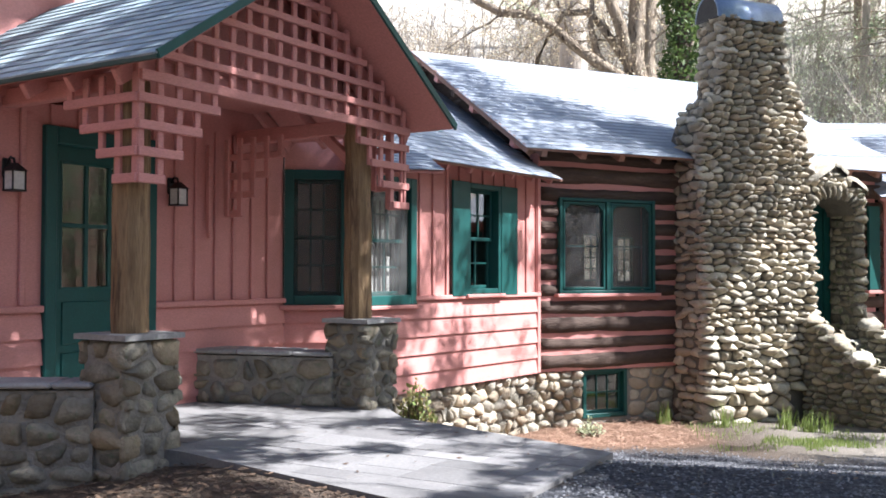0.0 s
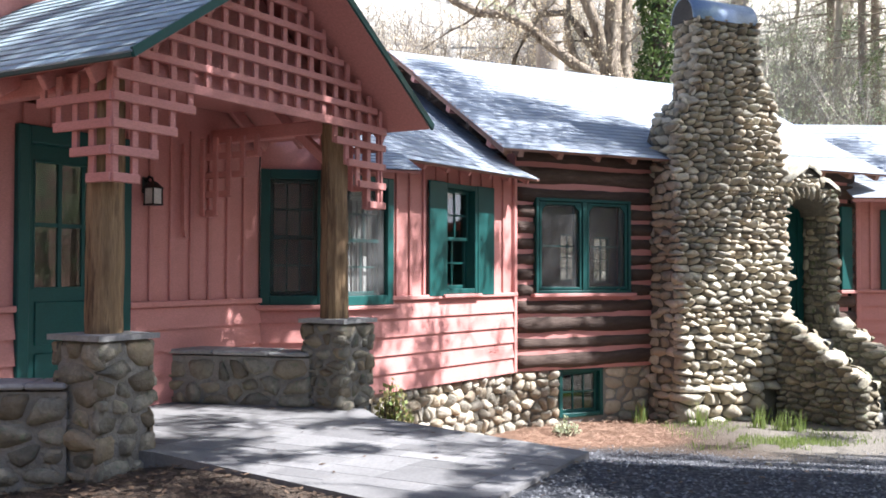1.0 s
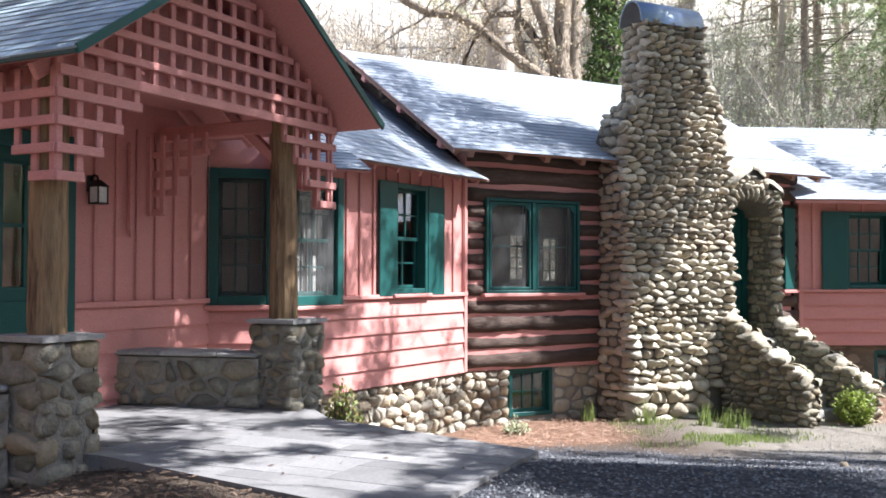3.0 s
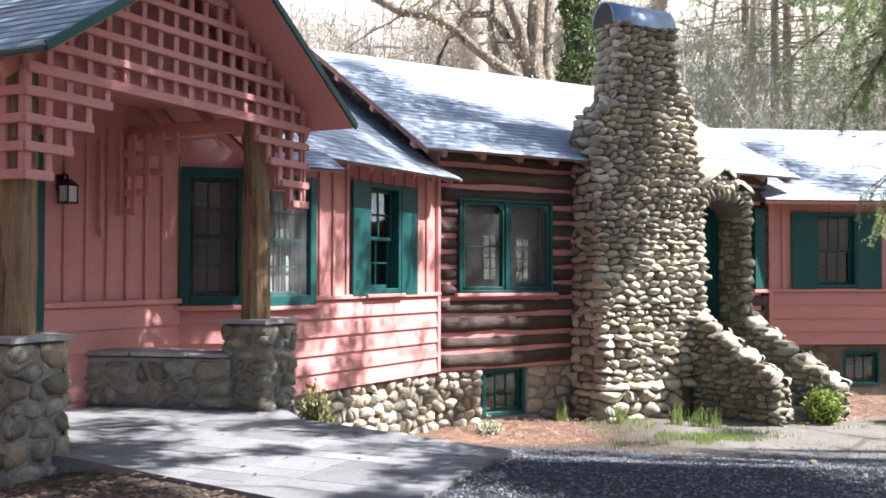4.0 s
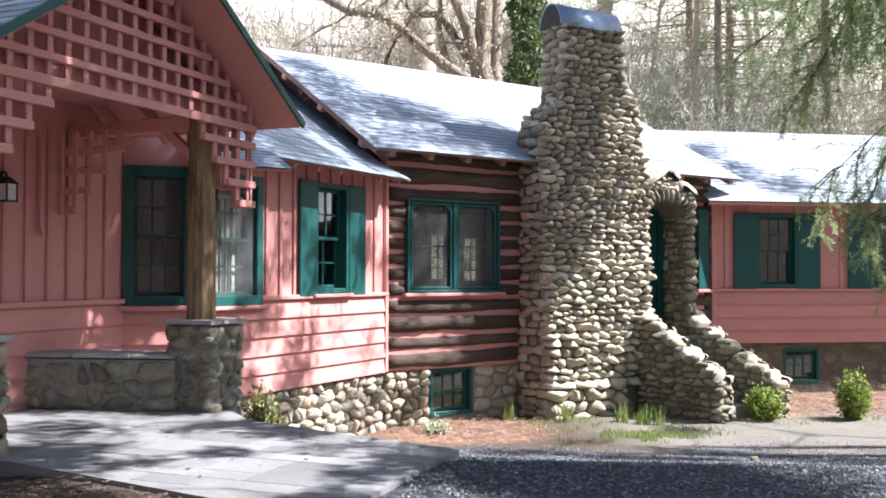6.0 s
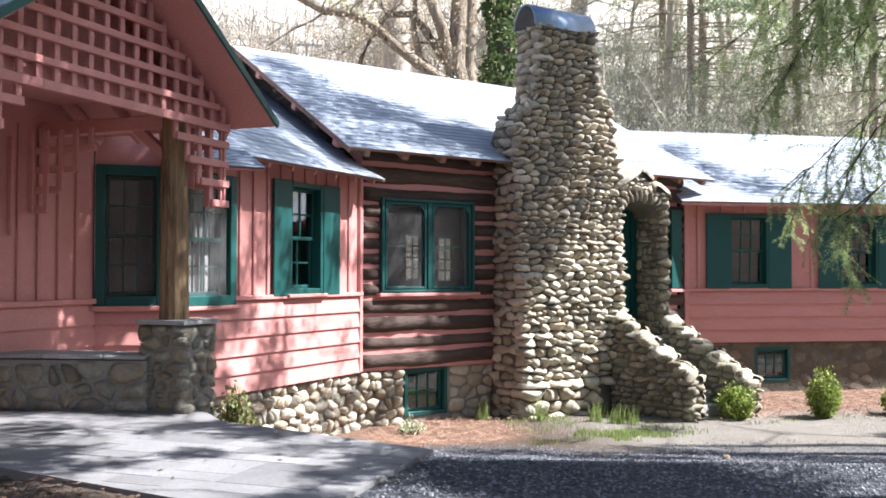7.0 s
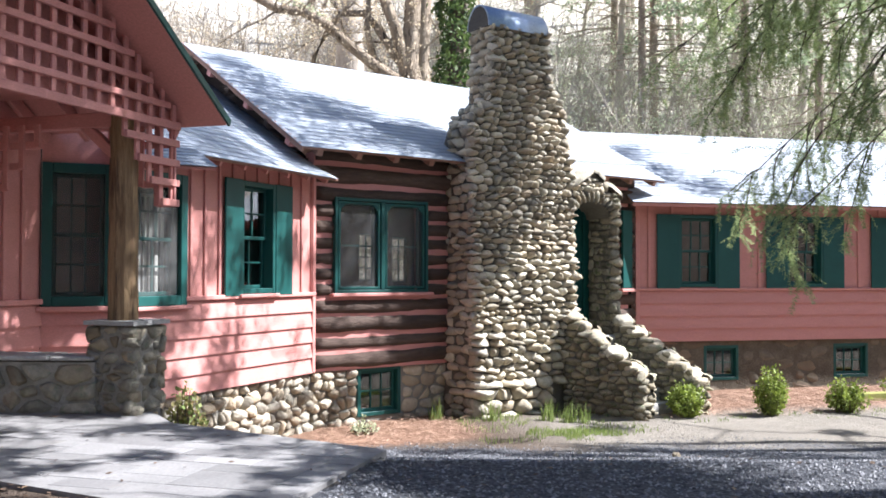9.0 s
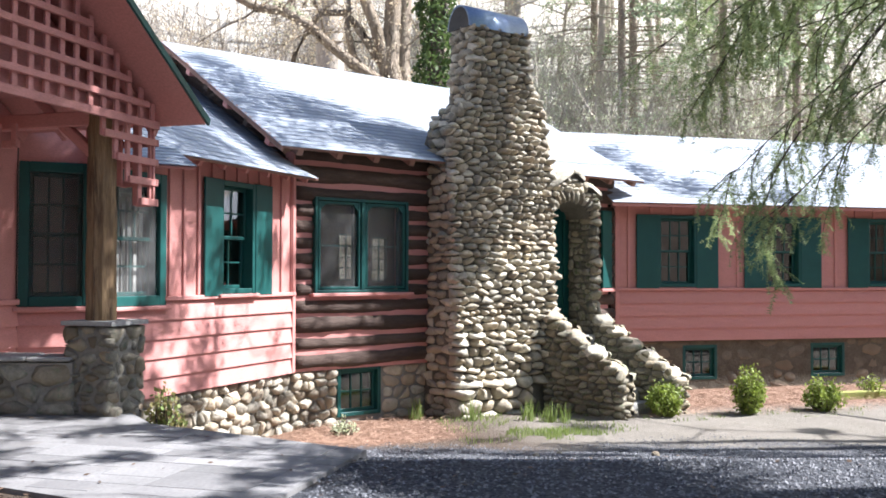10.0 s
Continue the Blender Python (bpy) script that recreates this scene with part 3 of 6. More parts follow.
# porch wall with the half-glazed door
DOOR = (-2.68, -1.63)
wall_a = boarded_wall("wall_porch", M_A, -3.66, -0.02, 2.33, [(DOOR[0], DOOR[1], 0.0, 2.15)], "salmon pink board and batten wall under the porch", batten=0.235, corner=(False, False))
boarded_wall("wall_corner", M_B, 0.0, 0.64, 2.5, [(0.06, 0.62, 0.80, 2.08)], "short salmon pink wall with a corner window", corner=(False, False), rail=0.74, first=0.9)
boarded_wall("wall_bay", M_C, 0.0, 3.46, 2.34, [(0.06, 0.95, 0.80, 2.06), (1.92, 2.54, 0.86, 2.08)], "sunlit salmon pink wall of lapped boards and battens", first=1.06, batten=0.235)
window("window_1", M_B, 0.0, 0.63, 0.79, 2.09, "screened green corner window under the porch", screen=True, cols=3, casing=0.09, sill=PINK)
window("window_2", M_C, 0.0, 0.97, 0.77, 2.08, "screened green corner window beside the porch post", screen=True, casing=0.10, sill=PINK, cols=3)
window("window_3", M_C, 1.88, 2.56, 0.86, 2.12, "green sash window with board shutters", shutters=((1.59, 1.90), (2.55, 2.90)), sill=PINK)
# pale bars added inside the corner window, for bright streaks of light in its glass
blind = thing("window_blind", M_C, "added pale bars for the bright streaks in the corner window", "blind")
for i in range(5):
    part("slat", boxed(0.46 + i * 0.085, 0.505 + i * 0.085, 0.16, 0.166, 0.87, 1.84), PALE_BAR, blind)
part("headrail", boxed(0.44, 0.87, 0.155, 0.175, 1.84, 1.88, 0.004), PALE_BAR, blind)


def door(m):
    d = thing("door_1", m, "green half-glazed wooden door in a green frame", "door", kind="structure")
    u0, u1 = DOOR
    bm = bmesh.new()
    for a, b, c, e in ((u0, u0 + 0.10, 0, 2.17), (u1 - 0.10, u1, 0, 2.17), (u0 + 0.10, u1 - 0.10, 2.04, 2.17)):
        box(bm, a, b, -0.05, 0.10, c, e, 0.008)
    part("door_frame", bm, GREEN, d)
    a, b = u0 + 0.10, u1 - 0.10
    leaf_ = part("door_leaf", holed(bmesh.new(), a, b, 0.01, 2.04, 0.03, 0.075, [(a + 0.09, b - 0.09, 0.98, 1.92)]), GREEN, d)
    bm = bmesh.new()
    for c, e in ((0.16, 0.50), (0.56, 0.88)):
        box(bm, a + 0.10, b - 0.10, 0.018, 0.03, c, e, 0.01)
    part("panel", bm, GREEN, leaf_)
    sash(d, a + 0.08, b - 0.08, 0.97, 1.93, 3, 2, 0.025, 0.02, 0.03, "glazing")
    part("threshold", boxed(u0, u1, -0.12, 0.1, 0.0, 0.03, 0.006), CAPSTONE, d)
    bm = tube(bmesh.new(), [(b - 0.05, 0.03, 0.93), (b - 0.05, -0.02, 0.93), (b - 0.05, -0.045, 0.93)], [0.012, 0.012, 0.028], 10)
    part("door_knob", bm, BLACK, leaf_, smooth=True)


door(M_A)
part("upper_boards", boxed(-2.35, -0.02, 0.0, 0.14, 2.33, 2.62), PINK, wall_a)


def lantern(u, z):
    la = thing("wall_lantern", M_A @ pose(u, 0, z) @ Matrix.Diagonal((0.8, 0.8, 0.8, 1)), "black iron wall lantern with frosted glass panes", "lamp", "lanterns beside the door")
    part("back_plate", boxed(-0.045, 0.045, -0.02, 0, -0.02, 0.15, 0.012), BLACK, la)
    path = [(0, -0.02, 0.10), (0, -0.06, 0.15), (0, -0.11, 0.14), (0, -0.125, 0.09)]
    part("arm", tube(bmesh.new(), path, [0.012] * 4, 8), BLACK, la, smooth=True)
    curl = [(0, -0.05 - (0.015 + 0.006 * i) * math.cos(i * 0.7), 0.08 + (0.015 + 0.006 * i) * math.sin(i * 0.7)) for i in range(12)]
    part("scroll", tube(bmesh.new(), curl, [0.009] * 12, 6), BLACK, la, smooth=True)
    bm = bmesh.new()
    s, t = 0.062, 0.078
    vs = [bm.verts.new(p) for p in ((-t, -0.125 - t, 0.03), (t, -0.125 - t, 0.03), (t, -0.125 + t, 0.03), (-t, -0.125 + t, 0.03), (-0.02, -0.145, 0.1), (0.02, -0.145, 0.1), (0.02, -0.105, 0.1), (-0.02, -0.105, 0.1))]
    for f in ((0, 1, 2, 3), (4, 7, 6, 5), (0, 4, 5, 1), (1, 5, 6, 2), (2, 6, 7, 3), (3, 7, 4, 0)):
        bm.faces.new([vs[i] for i in f])
    part("hood", bm, BLACK, la)
    bm = bmesh.new()
    for sx in (-1, 1):
        for sy in (-1, 1):
            box(bm, sx * s - 0.006, sx * s + 0.006, -0.125 + sy * s - 0.006, -0.125 + sy * s + 0.006, -0.13, 0.03)
    box(bm, -s - 0.01, s + 0.01, -0.125 - s - 0.01, -0.125 + s + 0.01, -0.145, -0.13, 0.003)
    cage = part("cage", bm, BLACK, la)
    part("glass", boxed(-s + 0.004, s - 0.004, -0.125 - s + 0.004, -0.125 + s - 0.004, -0.13, 0.028), FROST, cage, "frosted glass panes")


lantern(-2.97, 1.775)
lantern(-1.455, 1.765)

# ---- log house ----
L_END = 6.12
wl = tagged(link("wall_log", holed(bmesh.new(), 0.0, L_END - 0.12, BOT, 2.62, 0.0, 0.2, [(0.30, 1.74, 0.86, 2.05), (4.25, 5.15, 0.2, 2.1)]), PINK, None, M_L), "log wall with dark bark and pink chinking", "wall", kind="structure")
courses, z = [], BOT + 0.005
for hgt in (0.245, 0.20, 0.25, 0.22, 0.205, 0.195, 0.20, 0.19, 0.215, 0.20, 0.235, 0.26, 0.21):
    courses.append((z, hgt))
    z += hgt
for z, hgt in courses:
    r = hgt * 0.41
    cz = z + hgt * 0.5
    holes = [(0.28, 1.76, 0, 0)] if 0.80 < cz < 2.06 else []
    holes += [(4.2, 5.2, 0, 0)] if 0.2 < cz < 2.1 else []
    for a, b in spans(0.02, L_END, holes):
        count = max(3, int((b - a) / 0.12))
        path, rad = [], []
        for i in range(count + 1):
            u = a + (b - a) * i / count
            path.append((u, 0.04 + 0.014 * noise.noise(Vector((u * 1.3, cz * 5, 1))), cz + 0.022 * noise.noise(Vector((u * 0.7, cz * 9, 4)))))
            rad.append(r * (1 + 0.13 * noise.noise(Vector((u * 1.6, cz * 7, 9))) + 0.08 * noise.noise(Vector((u * 7, cz * 7, 2)))))
        part("log", tube(bmesh.new(), path, rad, 12, 0.13), BARK, wl, smooth=True)
window_4 = thing("window_4", M_L @ pose(-0.06, 0, 0), "pair of screened green casements in the log wall", "window", kind="structure")
bm = bmesh.new()
for a, b, c, d in ((0.33, 0.375, 0.84, 2.06), (1.785, 1.83, 0.84, 2.06), (0.375, 1.785, 2.02, 2.06), (0.375, 1.785, 0.84, 0.88), (1.045, 1.115, 0.88, 2.02)):
    box(bm, a, b, -0.075, 0.12, c, d, 0.006)
part("window_frame", bm, GREEN, window_4)
for a, b in ((0.39, 1.035), (1.125, 1.77)):
    sash(window_4, a, b, 0.89, 2.01, 1, 2, 0.06)
    s = part("screen", boxed(a, b, -0.03, -0.028, 0.89, 2.01), SCREEN, window_4, "grey insect screen")
    s.visible_shadow = False
    bm = bmesh.new()
    for a2, b2, c2, d2 in ((a, a + 0.03, 0.89, 2.01), (b - 0.03, b, 0.89, 2.01), (a + 0.03, b - 0.03, 1.98, 2.01), (a + 0.03, b - 0.03, 0.89, 0.92)):
        box(bm, a2, b2, -0.06, -0.03, c2, d2, 0.004)
    for sx, u in ((1, a + 0.03), (-1, b - 0.03)):
        prism(bm, [(u, 1.98), (u + sx * 0.08, 1.98), (u, 1.90)], -0.055, -0.035)
    part("screen_frame", bm, GREEN, window_4)
part("window_sill", boxed(0.28, 1.90, -0.11, 0.02, 0.795, 0.84, 0.008), PINK, window_4)
door_2 = thing("door_2", place((3.35, 12.54), 68), "green plank door in a stone entry", "door", kind="structure")
part("door_leaf", boxed(1.80, 2.66, 0.62, 0.67, 0.2, 2.2, 0.006), GREEN, door_2)
part("door_frame", holed(bmesh.new(), 1.78, 2.68, 0.2, 2.3, 0.58, 0.62, [(1.90, 2.56, 0.2, 2.16)]), GREEN, door_2)
window_5 = thing("window_5", M_L, "narrow green window between the stone entry and the log corner", "window", kind="structure")
part("window_frame", boxed(5.74, 5.97, -0.12, -0.07, 0.86, 2.12, 0.006), GREEN, window_5)
part("window_sill", boxed(5.70, 6.05, -0.14, -0.05, 0.80, 0.85, 0.006), PINK, window_5)

# ---- right wing ----
holes_r, RW = [], ((0.38, 0.77, 1.50, 1.89), (2.39, 2.78, 3.51, 3.90), (4.44, 4.83, 5.56, 5.95), (6.45, 6.84, 7.57, 7.96))
for a, b, c, d in RW:
    holes_r.append((b + 0.02, c - 0.02, 0.90, 2.02))
boarded_wall("wall_wing", M_R, 0.0, 9.5, 2.42, holes_r, "salmon pink wing wall of lapped boards below battens", batten=0.40, first=0.25, bottom=-0.03, lap=0.21)
for i, (a, b, c, d) in enumerate(RW):
    window(f"window_{6 + i}", M_R, b, c, 0.87, 2.08, "green sash window with board shutters on the wing", cols=3, rows=2, shutters=((a, b + 0.02), (c - 0.02, d)))

# ---- foundations ----
FND = 1.3
for nm, m, u0, u1, holes, lab in (("foundation_bay", M_C, 0.2, 3.5, [], "field stone foundation under the bay wall"),
                                  ("foundation_log", M_L, 0.0, 6.0, [(0.70, 1.38, -0.76, -0.14)], "field stone foundation under the log wall"),
                                  ("foundation_wing", M_R, 0.0, 9.5, [(1.27, 1.90, -0.69, -0.12), (3.74, 4.41, -0.69, -0.12), (6.2, 6.85, -0.69, -0.12)], "parged stone foundation under the wing, dimmed for shade")):
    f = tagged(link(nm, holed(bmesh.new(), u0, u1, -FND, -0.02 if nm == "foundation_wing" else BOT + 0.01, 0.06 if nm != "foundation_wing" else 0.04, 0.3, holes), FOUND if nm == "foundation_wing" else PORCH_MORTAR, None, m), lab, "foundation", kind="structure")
    if nm == "foundation_bay":
        stone_face(f, lambda u, z: pose(u, 0.055, z), lambda z: (0.3, 3.46), -1.05, -0.15, (0.17, 0.12), RUBBLE, 0.055, gap=0.024, tight=0.1, flat_top=0.5)
    if nm == "foundation_log":
        stone_face(f, lambda u, z: pose(u, 0.055, z), lambda z: (0.0, 0.68), -1.05, -0.15, (0.17, 0.12), RUBBLE, 0.055, gap=0.024, tight=0.1, flat_top=0.5)
        stone_face(f, lambda u, z: pose(u, 0.062, z), lambda z: (1.42, 2.3), -1.05, -0.15, (0.22, 0.14), RUBBLE, 0.022, gap=0.03, flat_top=0.7, lean=0.4)
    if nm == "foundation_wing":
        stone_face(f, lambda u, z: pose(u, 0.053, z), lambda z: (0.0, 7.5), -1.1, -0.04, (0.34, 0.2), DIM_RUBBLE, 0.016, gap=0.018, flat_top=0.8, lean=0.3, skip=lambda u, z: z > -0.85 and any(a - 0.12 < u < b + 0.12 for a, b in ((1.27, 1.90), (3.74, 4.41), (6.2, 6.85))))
window("window_10", M_L @ pose(0, 0.08, 0), 0.69, 1.39, -0.77, -0.13, "small green basement window", cols=3, rows=2, double=False, casing=0.055, deep=0.03)
for i, (a, b) in enumerate(((1.26, 1.91), (3.73, 4.42), (6.19, 6.86))):
    window(f"window_{11 + i}", M_R @ pose(0, 0.08, 0), a, b, -0.70, -0.11, "small green basement window of the wing", cols=3, rows=2, double=False, casing=0.055, deep=0.03)


# ---- roofs ----
def roof_frame(m, origin, along, up):
    """x along the eave, y up the slope, z out of the roof."""
    x, y = Vector(along).normalized(), Vector(up).normalized()
    z = x.cross(y)
    return m @ Matrix.Translation(origin) @ Matrix((x, y, z)).transposed().to_4x4()


def shingles(length, slope, expo, wide, off=0.0, cut=None):
    """The tiles of a slope as (x0, x1, s) from the eave up."""
    s, k = -0.02, 0
    while s < slope:
        x = -random.uniform(0, wide)
        while x < length:
            w = wide * random.uniform(0.8, 1.2)
            a, b = max(x, -0.01), min(x + w, length + 0.01)
            if b - a > 0.02 and not (cut and cut((a + b) / 2, s)):
                yield a, b, s
            x += w
        s += expo
        k += 1


def tile(bm, a, b, s, expo, thick=0.012, lift=0.012, top=1e9):
    v = []
    e = min(s + expo * 1.12, top)
    for x in (a + 0.002, b - 0.002):
        j = random.uniform(0, 0.35) * lift
        v += [bm.verts.new(p) for p in ((x, s - j, lift), (x, s - j, lift + thick), (x, e, thick + 0.002), (x, e, 0.0))]
    for f in ((0, 1, 2, 3), (7, 6, 5, 4), (0, 4, 5, 1), (1, 5, 6, 2), (2, 6, 7, 3)):
        bm.faces.new([v[i] for i in f])


def slope(roof, fr, length, rise, expo, wide, singles=False, under=SOFFIT, deck=0.03, edge=None, cut=None, deck_pts=None):
    bm = bmesh.new()
    if deck_pts:
        plate(bm, deck_pts, -deck, -0.006)
    else:
        box(bm, 0, length, 0, rise, -deck, -0.006)
    part("deck", bm, under, roof, m=fr)
    if singles:
        for a, b, s in shingles(length, rise, expo, wide, cut=cut):
            bm = bmesh.new()
            tile(bm, a, b, s, expo, top=rise)
            part("slate", bm, SLATE, roof, m=fr)
    else:
        bm = bmesh.new()
        for a, b, s in shingles(length, rise, expo, wide, cut=cut):
            tile(bm, a, b, s, expo, 0.007, 0.008, top=rise)
        tagged(part("shingle_courses", bm, SHINGLE, roof, m=fr), kind="stuff")


# porch roof
EV_L, EV_R, APEX, ZE, FRONT, BACK = -0.27, 2.99, 1.36, 2.36, -0.55, 2.6
P_ANG = math.atan2(1.10, APEX - EV_L)
ZA = ZE + (APEX - EV_L) * math.tan(P_ANG)
porch_roof = thing("porch_roof", M_F, "porch gable roof with grey-blue slates and green edging", "roof", kind="structure")
ca, sa = math.cos(P_ANG), math.sin(P_ANG)
RISE = (APEX - EV_L) / ca
slope(porch_roof, roof_frame(Matrix(), (EV_L, BACK, ZE), (0, -1, 0), (ca, 0, sa)), BACK - FRONT, RISE, 0.125, 0.27, singles=True, under=PINK)
slope(porch_roof, roof_frame(Matrix(), (EV_R, FRONT, ZE), (0, 1, 0), (-ca, 0, sa)), BACK - FRONT, RISE, 0.125, 0.27, under=PINK)
for sgn, ev in ((1, EV_L), (-1, EV_R)):
    bm = bmesh.new()
    prism(bm, [(ev - sgn * 0.012, ZE - 0.03), (APEX, ZA - 0.03), (APEX, ZA + 0.028), (ev - sgn * 0.03, ZE + 0.024)], FRONT - 0.02, FRONT + 0.004)
    part("drip_edge", bm, GREEN, porch_roof, "green painted drip edge")
part("eave_strip", boxed(EV_L - 0.025, EV_L + 0.0, FRONT, BACK, ZE - 0.025, ZE + 0.012), GREEN, porch_roof, "dark drip strip")
for ev, sgn in ((EV_L, 1), (EV_R, -1)):
    for y in (-0.1, 0.35, 0.8, 1.25):
        fr = roof_frame(Matrix(), (ev + sgn * 0.03, y, ZE - 0.03), (0, -1, 0) if sgn > 0 else (0, 1, 0), (sgn * ca, 0, sa))
        part("rafter", boxed(-0.025, 0.025, 0, RISE - 0.1, -0.11, -0.004, 0.006), PINK, porch_roof, m=fr)
# walls behind the porch roof's gable: the wing's upper wall and roof
upper = tagged(link("wall_upper", boxed(-4.5, 1.6, BACK - 0.02, BACK + 0.12, 2.2, 5.2), PINK, None, M_F), "shaded pink upper wall behind the porch roof", "wall", kind="structure")

upper_roof = thing("upper_roof", M_F, "dark eave of the upper roof over the porch roof", "roof", kind="structure")
slope(upper_roof, roof_frame(Matrix(), (-4.8, BACK - 0.9, 4.35), (1, 0, 0), (0, math.cos(0.5), math.sin(0.5))), 6.6, 3.0, 0.135, 0.3)

# log house roof
LP = math.atan2(1.86, 3.41)
log_roof = thing("log_roof", M_L, "grey-blue shingle gable roof over the log house", "roof", kind="structure")
LU0, LU1 = -0.42, 6.45
for sgn in (1, -1):
    y0 = -0.40 if sgn > 0 else 6.42
    fr = roof_frame(Matrix(), (LU0 if sgn > 0 else LU1, y0, 2.61), (sgn, 0, 0), (0, sgn * math.cos(LP), math.sin(LP)))
    slope(log_roof, fr, LU1 - LU0, 3.41 / math.cos(LP), 0.135, 0.30)
    for k in range(6):
        s = 0.35 + k * 0.62
        part("purlin", boxed(0.0, 0.40, s - 0.06, s + 0.06, -0.13, -0.03, 0.01) if sgn > 0 else boxed(LU1 - LU0 - 0.4, LU1 - LU0, s - 0.06, s + 0.06, -0.13, -0.03, 0.01), BARK if k % 2 else PINK, log_roof, m=fr)
    part("fascia", boxed(0.0, 0.025, -0.02, 3.9, -0.06, 0.012) if sgn > 0 else boxed(LU1 - LU0 - 0.025, LU1 - LU0, -0.02, 3.9, -0.06, 0.012), SOFFIT, log_roof, m=fr)
    u = 0.3
    while u < LU1 - LU0:
        part("rafter_tail", boxed(u - 0.045, u + 0.045, 0.03, 0.9, -0.12, -0.03, 0.01), SOFFIT, log_roof, m=fr)
        u += 0.58
gable = bmesh.new()
prism(gable, [(0.0, 2.4), (6.0, 2.4), (3.01, 4.31)], 0, 0.15)
tagged(link("wall_gable", gable, BARK, None, M_L @ pose(0.06, 0, 0, 0, 0, 90)), "dark log gable wall above the bay roof", "wall", kind="structure")

# bay roof, and the low roof over the corner
BP = radians(29)
bay_roof = thing("bay_roof", M_C, "grey-blue shingle roof over the pink bay", "roof", kind="structure")
fr = roof_frame(Matrix(), (0.40, -0.38, 2.25), (1, 0, 0), (0, math.cos(BP), math.sin(BP)))
bay_end = lambda s: 3.02 + 0.51 * max(0.0, s * math.cos(BP) - 0.38)
slope(bay_roof, fr, 4.8, 3.9, 0.135, 0.30, cut=lambda x, s: x > bay_end(s), deck_pts=[(0, 0), (3.02, 0), (3.02, 0.43), (bay_end(3.9), 3.9), (0, 3.9)])
u = 0.3
while u < 3.0:
    part("rafter_tail", boxed(u - 0.02, u + 0.02, 0.02, 0.6, -0.09, -0.03), PINK, bay_roof, m=fr)
    u += 0.42
KP = radians(19)
corner_roof = thing("corner_roof", pose(0.0, 9.0, 2.05, 0, 0, 17.5), "low grey-blue shingle roof over the corner window", "roof", kind="structure")
fr = roof_frame(Matrix(), (-0.85, 0, 0), (1, 0, 0), (0, math.cos(KP), math.sin(KP)))
slope(corner_roof, fr, 0.85, 1.25, 0.135, 0.30, under=PINK)

# wing roof
WP = math.atan2(1.54, 2.9)
wing_roof = thing("wing_roof", M_R, "sunlit grey-blue shingle roof over the long wing", "roof", kind="structure")
for sgn in (1, -1):
    fr = roof_frame(Matrix(), (-0.2 if sgn > 0 else 9.8, -0.40 if sgn > 0 else 5.4, 2.25), (sgn, 0, 0), (0, sgn * math.cos(WP), math.sin(WP)))
    slope(wing_roof, fr, 10.0, 2.9 / math.cos(WP), 0.135, 0.32)
    if sgn > 0:
        u = 0.5
        while u < 10:
            part("rafter_tail", boxed(u - 0.025, u + 0.025, 0.03, 0.6, -0.09, -0.03), PINK, wing_roof, m=fr)
            u += 0.6
part("fascia", boxed(-0.2, 9.8, -0.39, -0.37, 2.19, 2.25), PINK, wing_roof)

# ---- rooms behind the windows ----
# walls, floors and ceilings carry the rooms' shade in their near-black colour
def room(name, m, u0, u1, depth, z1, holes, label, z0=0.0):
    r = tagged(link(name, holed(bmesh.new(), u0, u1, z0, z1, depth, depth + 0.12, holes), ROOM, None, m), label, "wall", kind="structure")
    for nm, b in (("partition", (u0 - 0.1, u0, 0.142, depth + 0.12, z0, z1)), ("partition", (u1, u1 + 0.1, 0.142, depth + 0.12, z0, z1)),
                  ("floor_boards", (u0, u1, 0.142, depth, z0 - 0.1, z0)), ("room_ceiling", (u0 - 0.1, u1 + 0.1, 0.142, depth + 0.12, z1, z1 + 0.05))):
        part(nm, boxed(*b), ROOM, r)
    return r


BACKWIN = [(3.40, 3.75, 0.96, 1.80), (4.13, 4.49, 0.93, 1.76)]
room("wall_log_back", M_L, 0.1, 5.9, 4.0, 2.5, BACKWIN, "darkened plaster back wall of the log room with windows")
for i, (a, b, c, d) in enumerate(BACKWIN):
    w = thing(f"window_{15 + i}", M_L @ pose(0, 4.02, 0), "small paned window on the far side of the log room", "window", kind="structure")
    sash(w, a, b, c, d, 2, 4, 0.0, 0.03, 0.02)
room("wall_bay_back", M_C, 0.15, 3.3, 3.0, 2.28, [(1.2, 1.6, 0.9, 1.9)], "darkened plaster back wall of the bay room")
room("wall_wing_back", M_R, 0.1, 9.4, 4.8, 2.35, [], "darkened plaster back wall of the wing rooms")
room("wall_hall_back", M_A @ pose(-3.4, 0, 0), 0.0, 2.6, 3.0, 2.26, [], "darkened plaster back wall of the hall behind the door")
room("wall_cellar_back", M_L, 0.1, 5.9, 2.5, -0.2, [], "darkened cellar wall behind the basement window", z0=-1.4)
room("wall_wing_cellar", M_R, 0.1, 9.4, 2.5, -0.2, [], "darkened cellar wall under the wing", z0=-1.4)

# ---- porch ----
C_L, C_R = (-1.96, 6.1), (-0.68, 8.12)


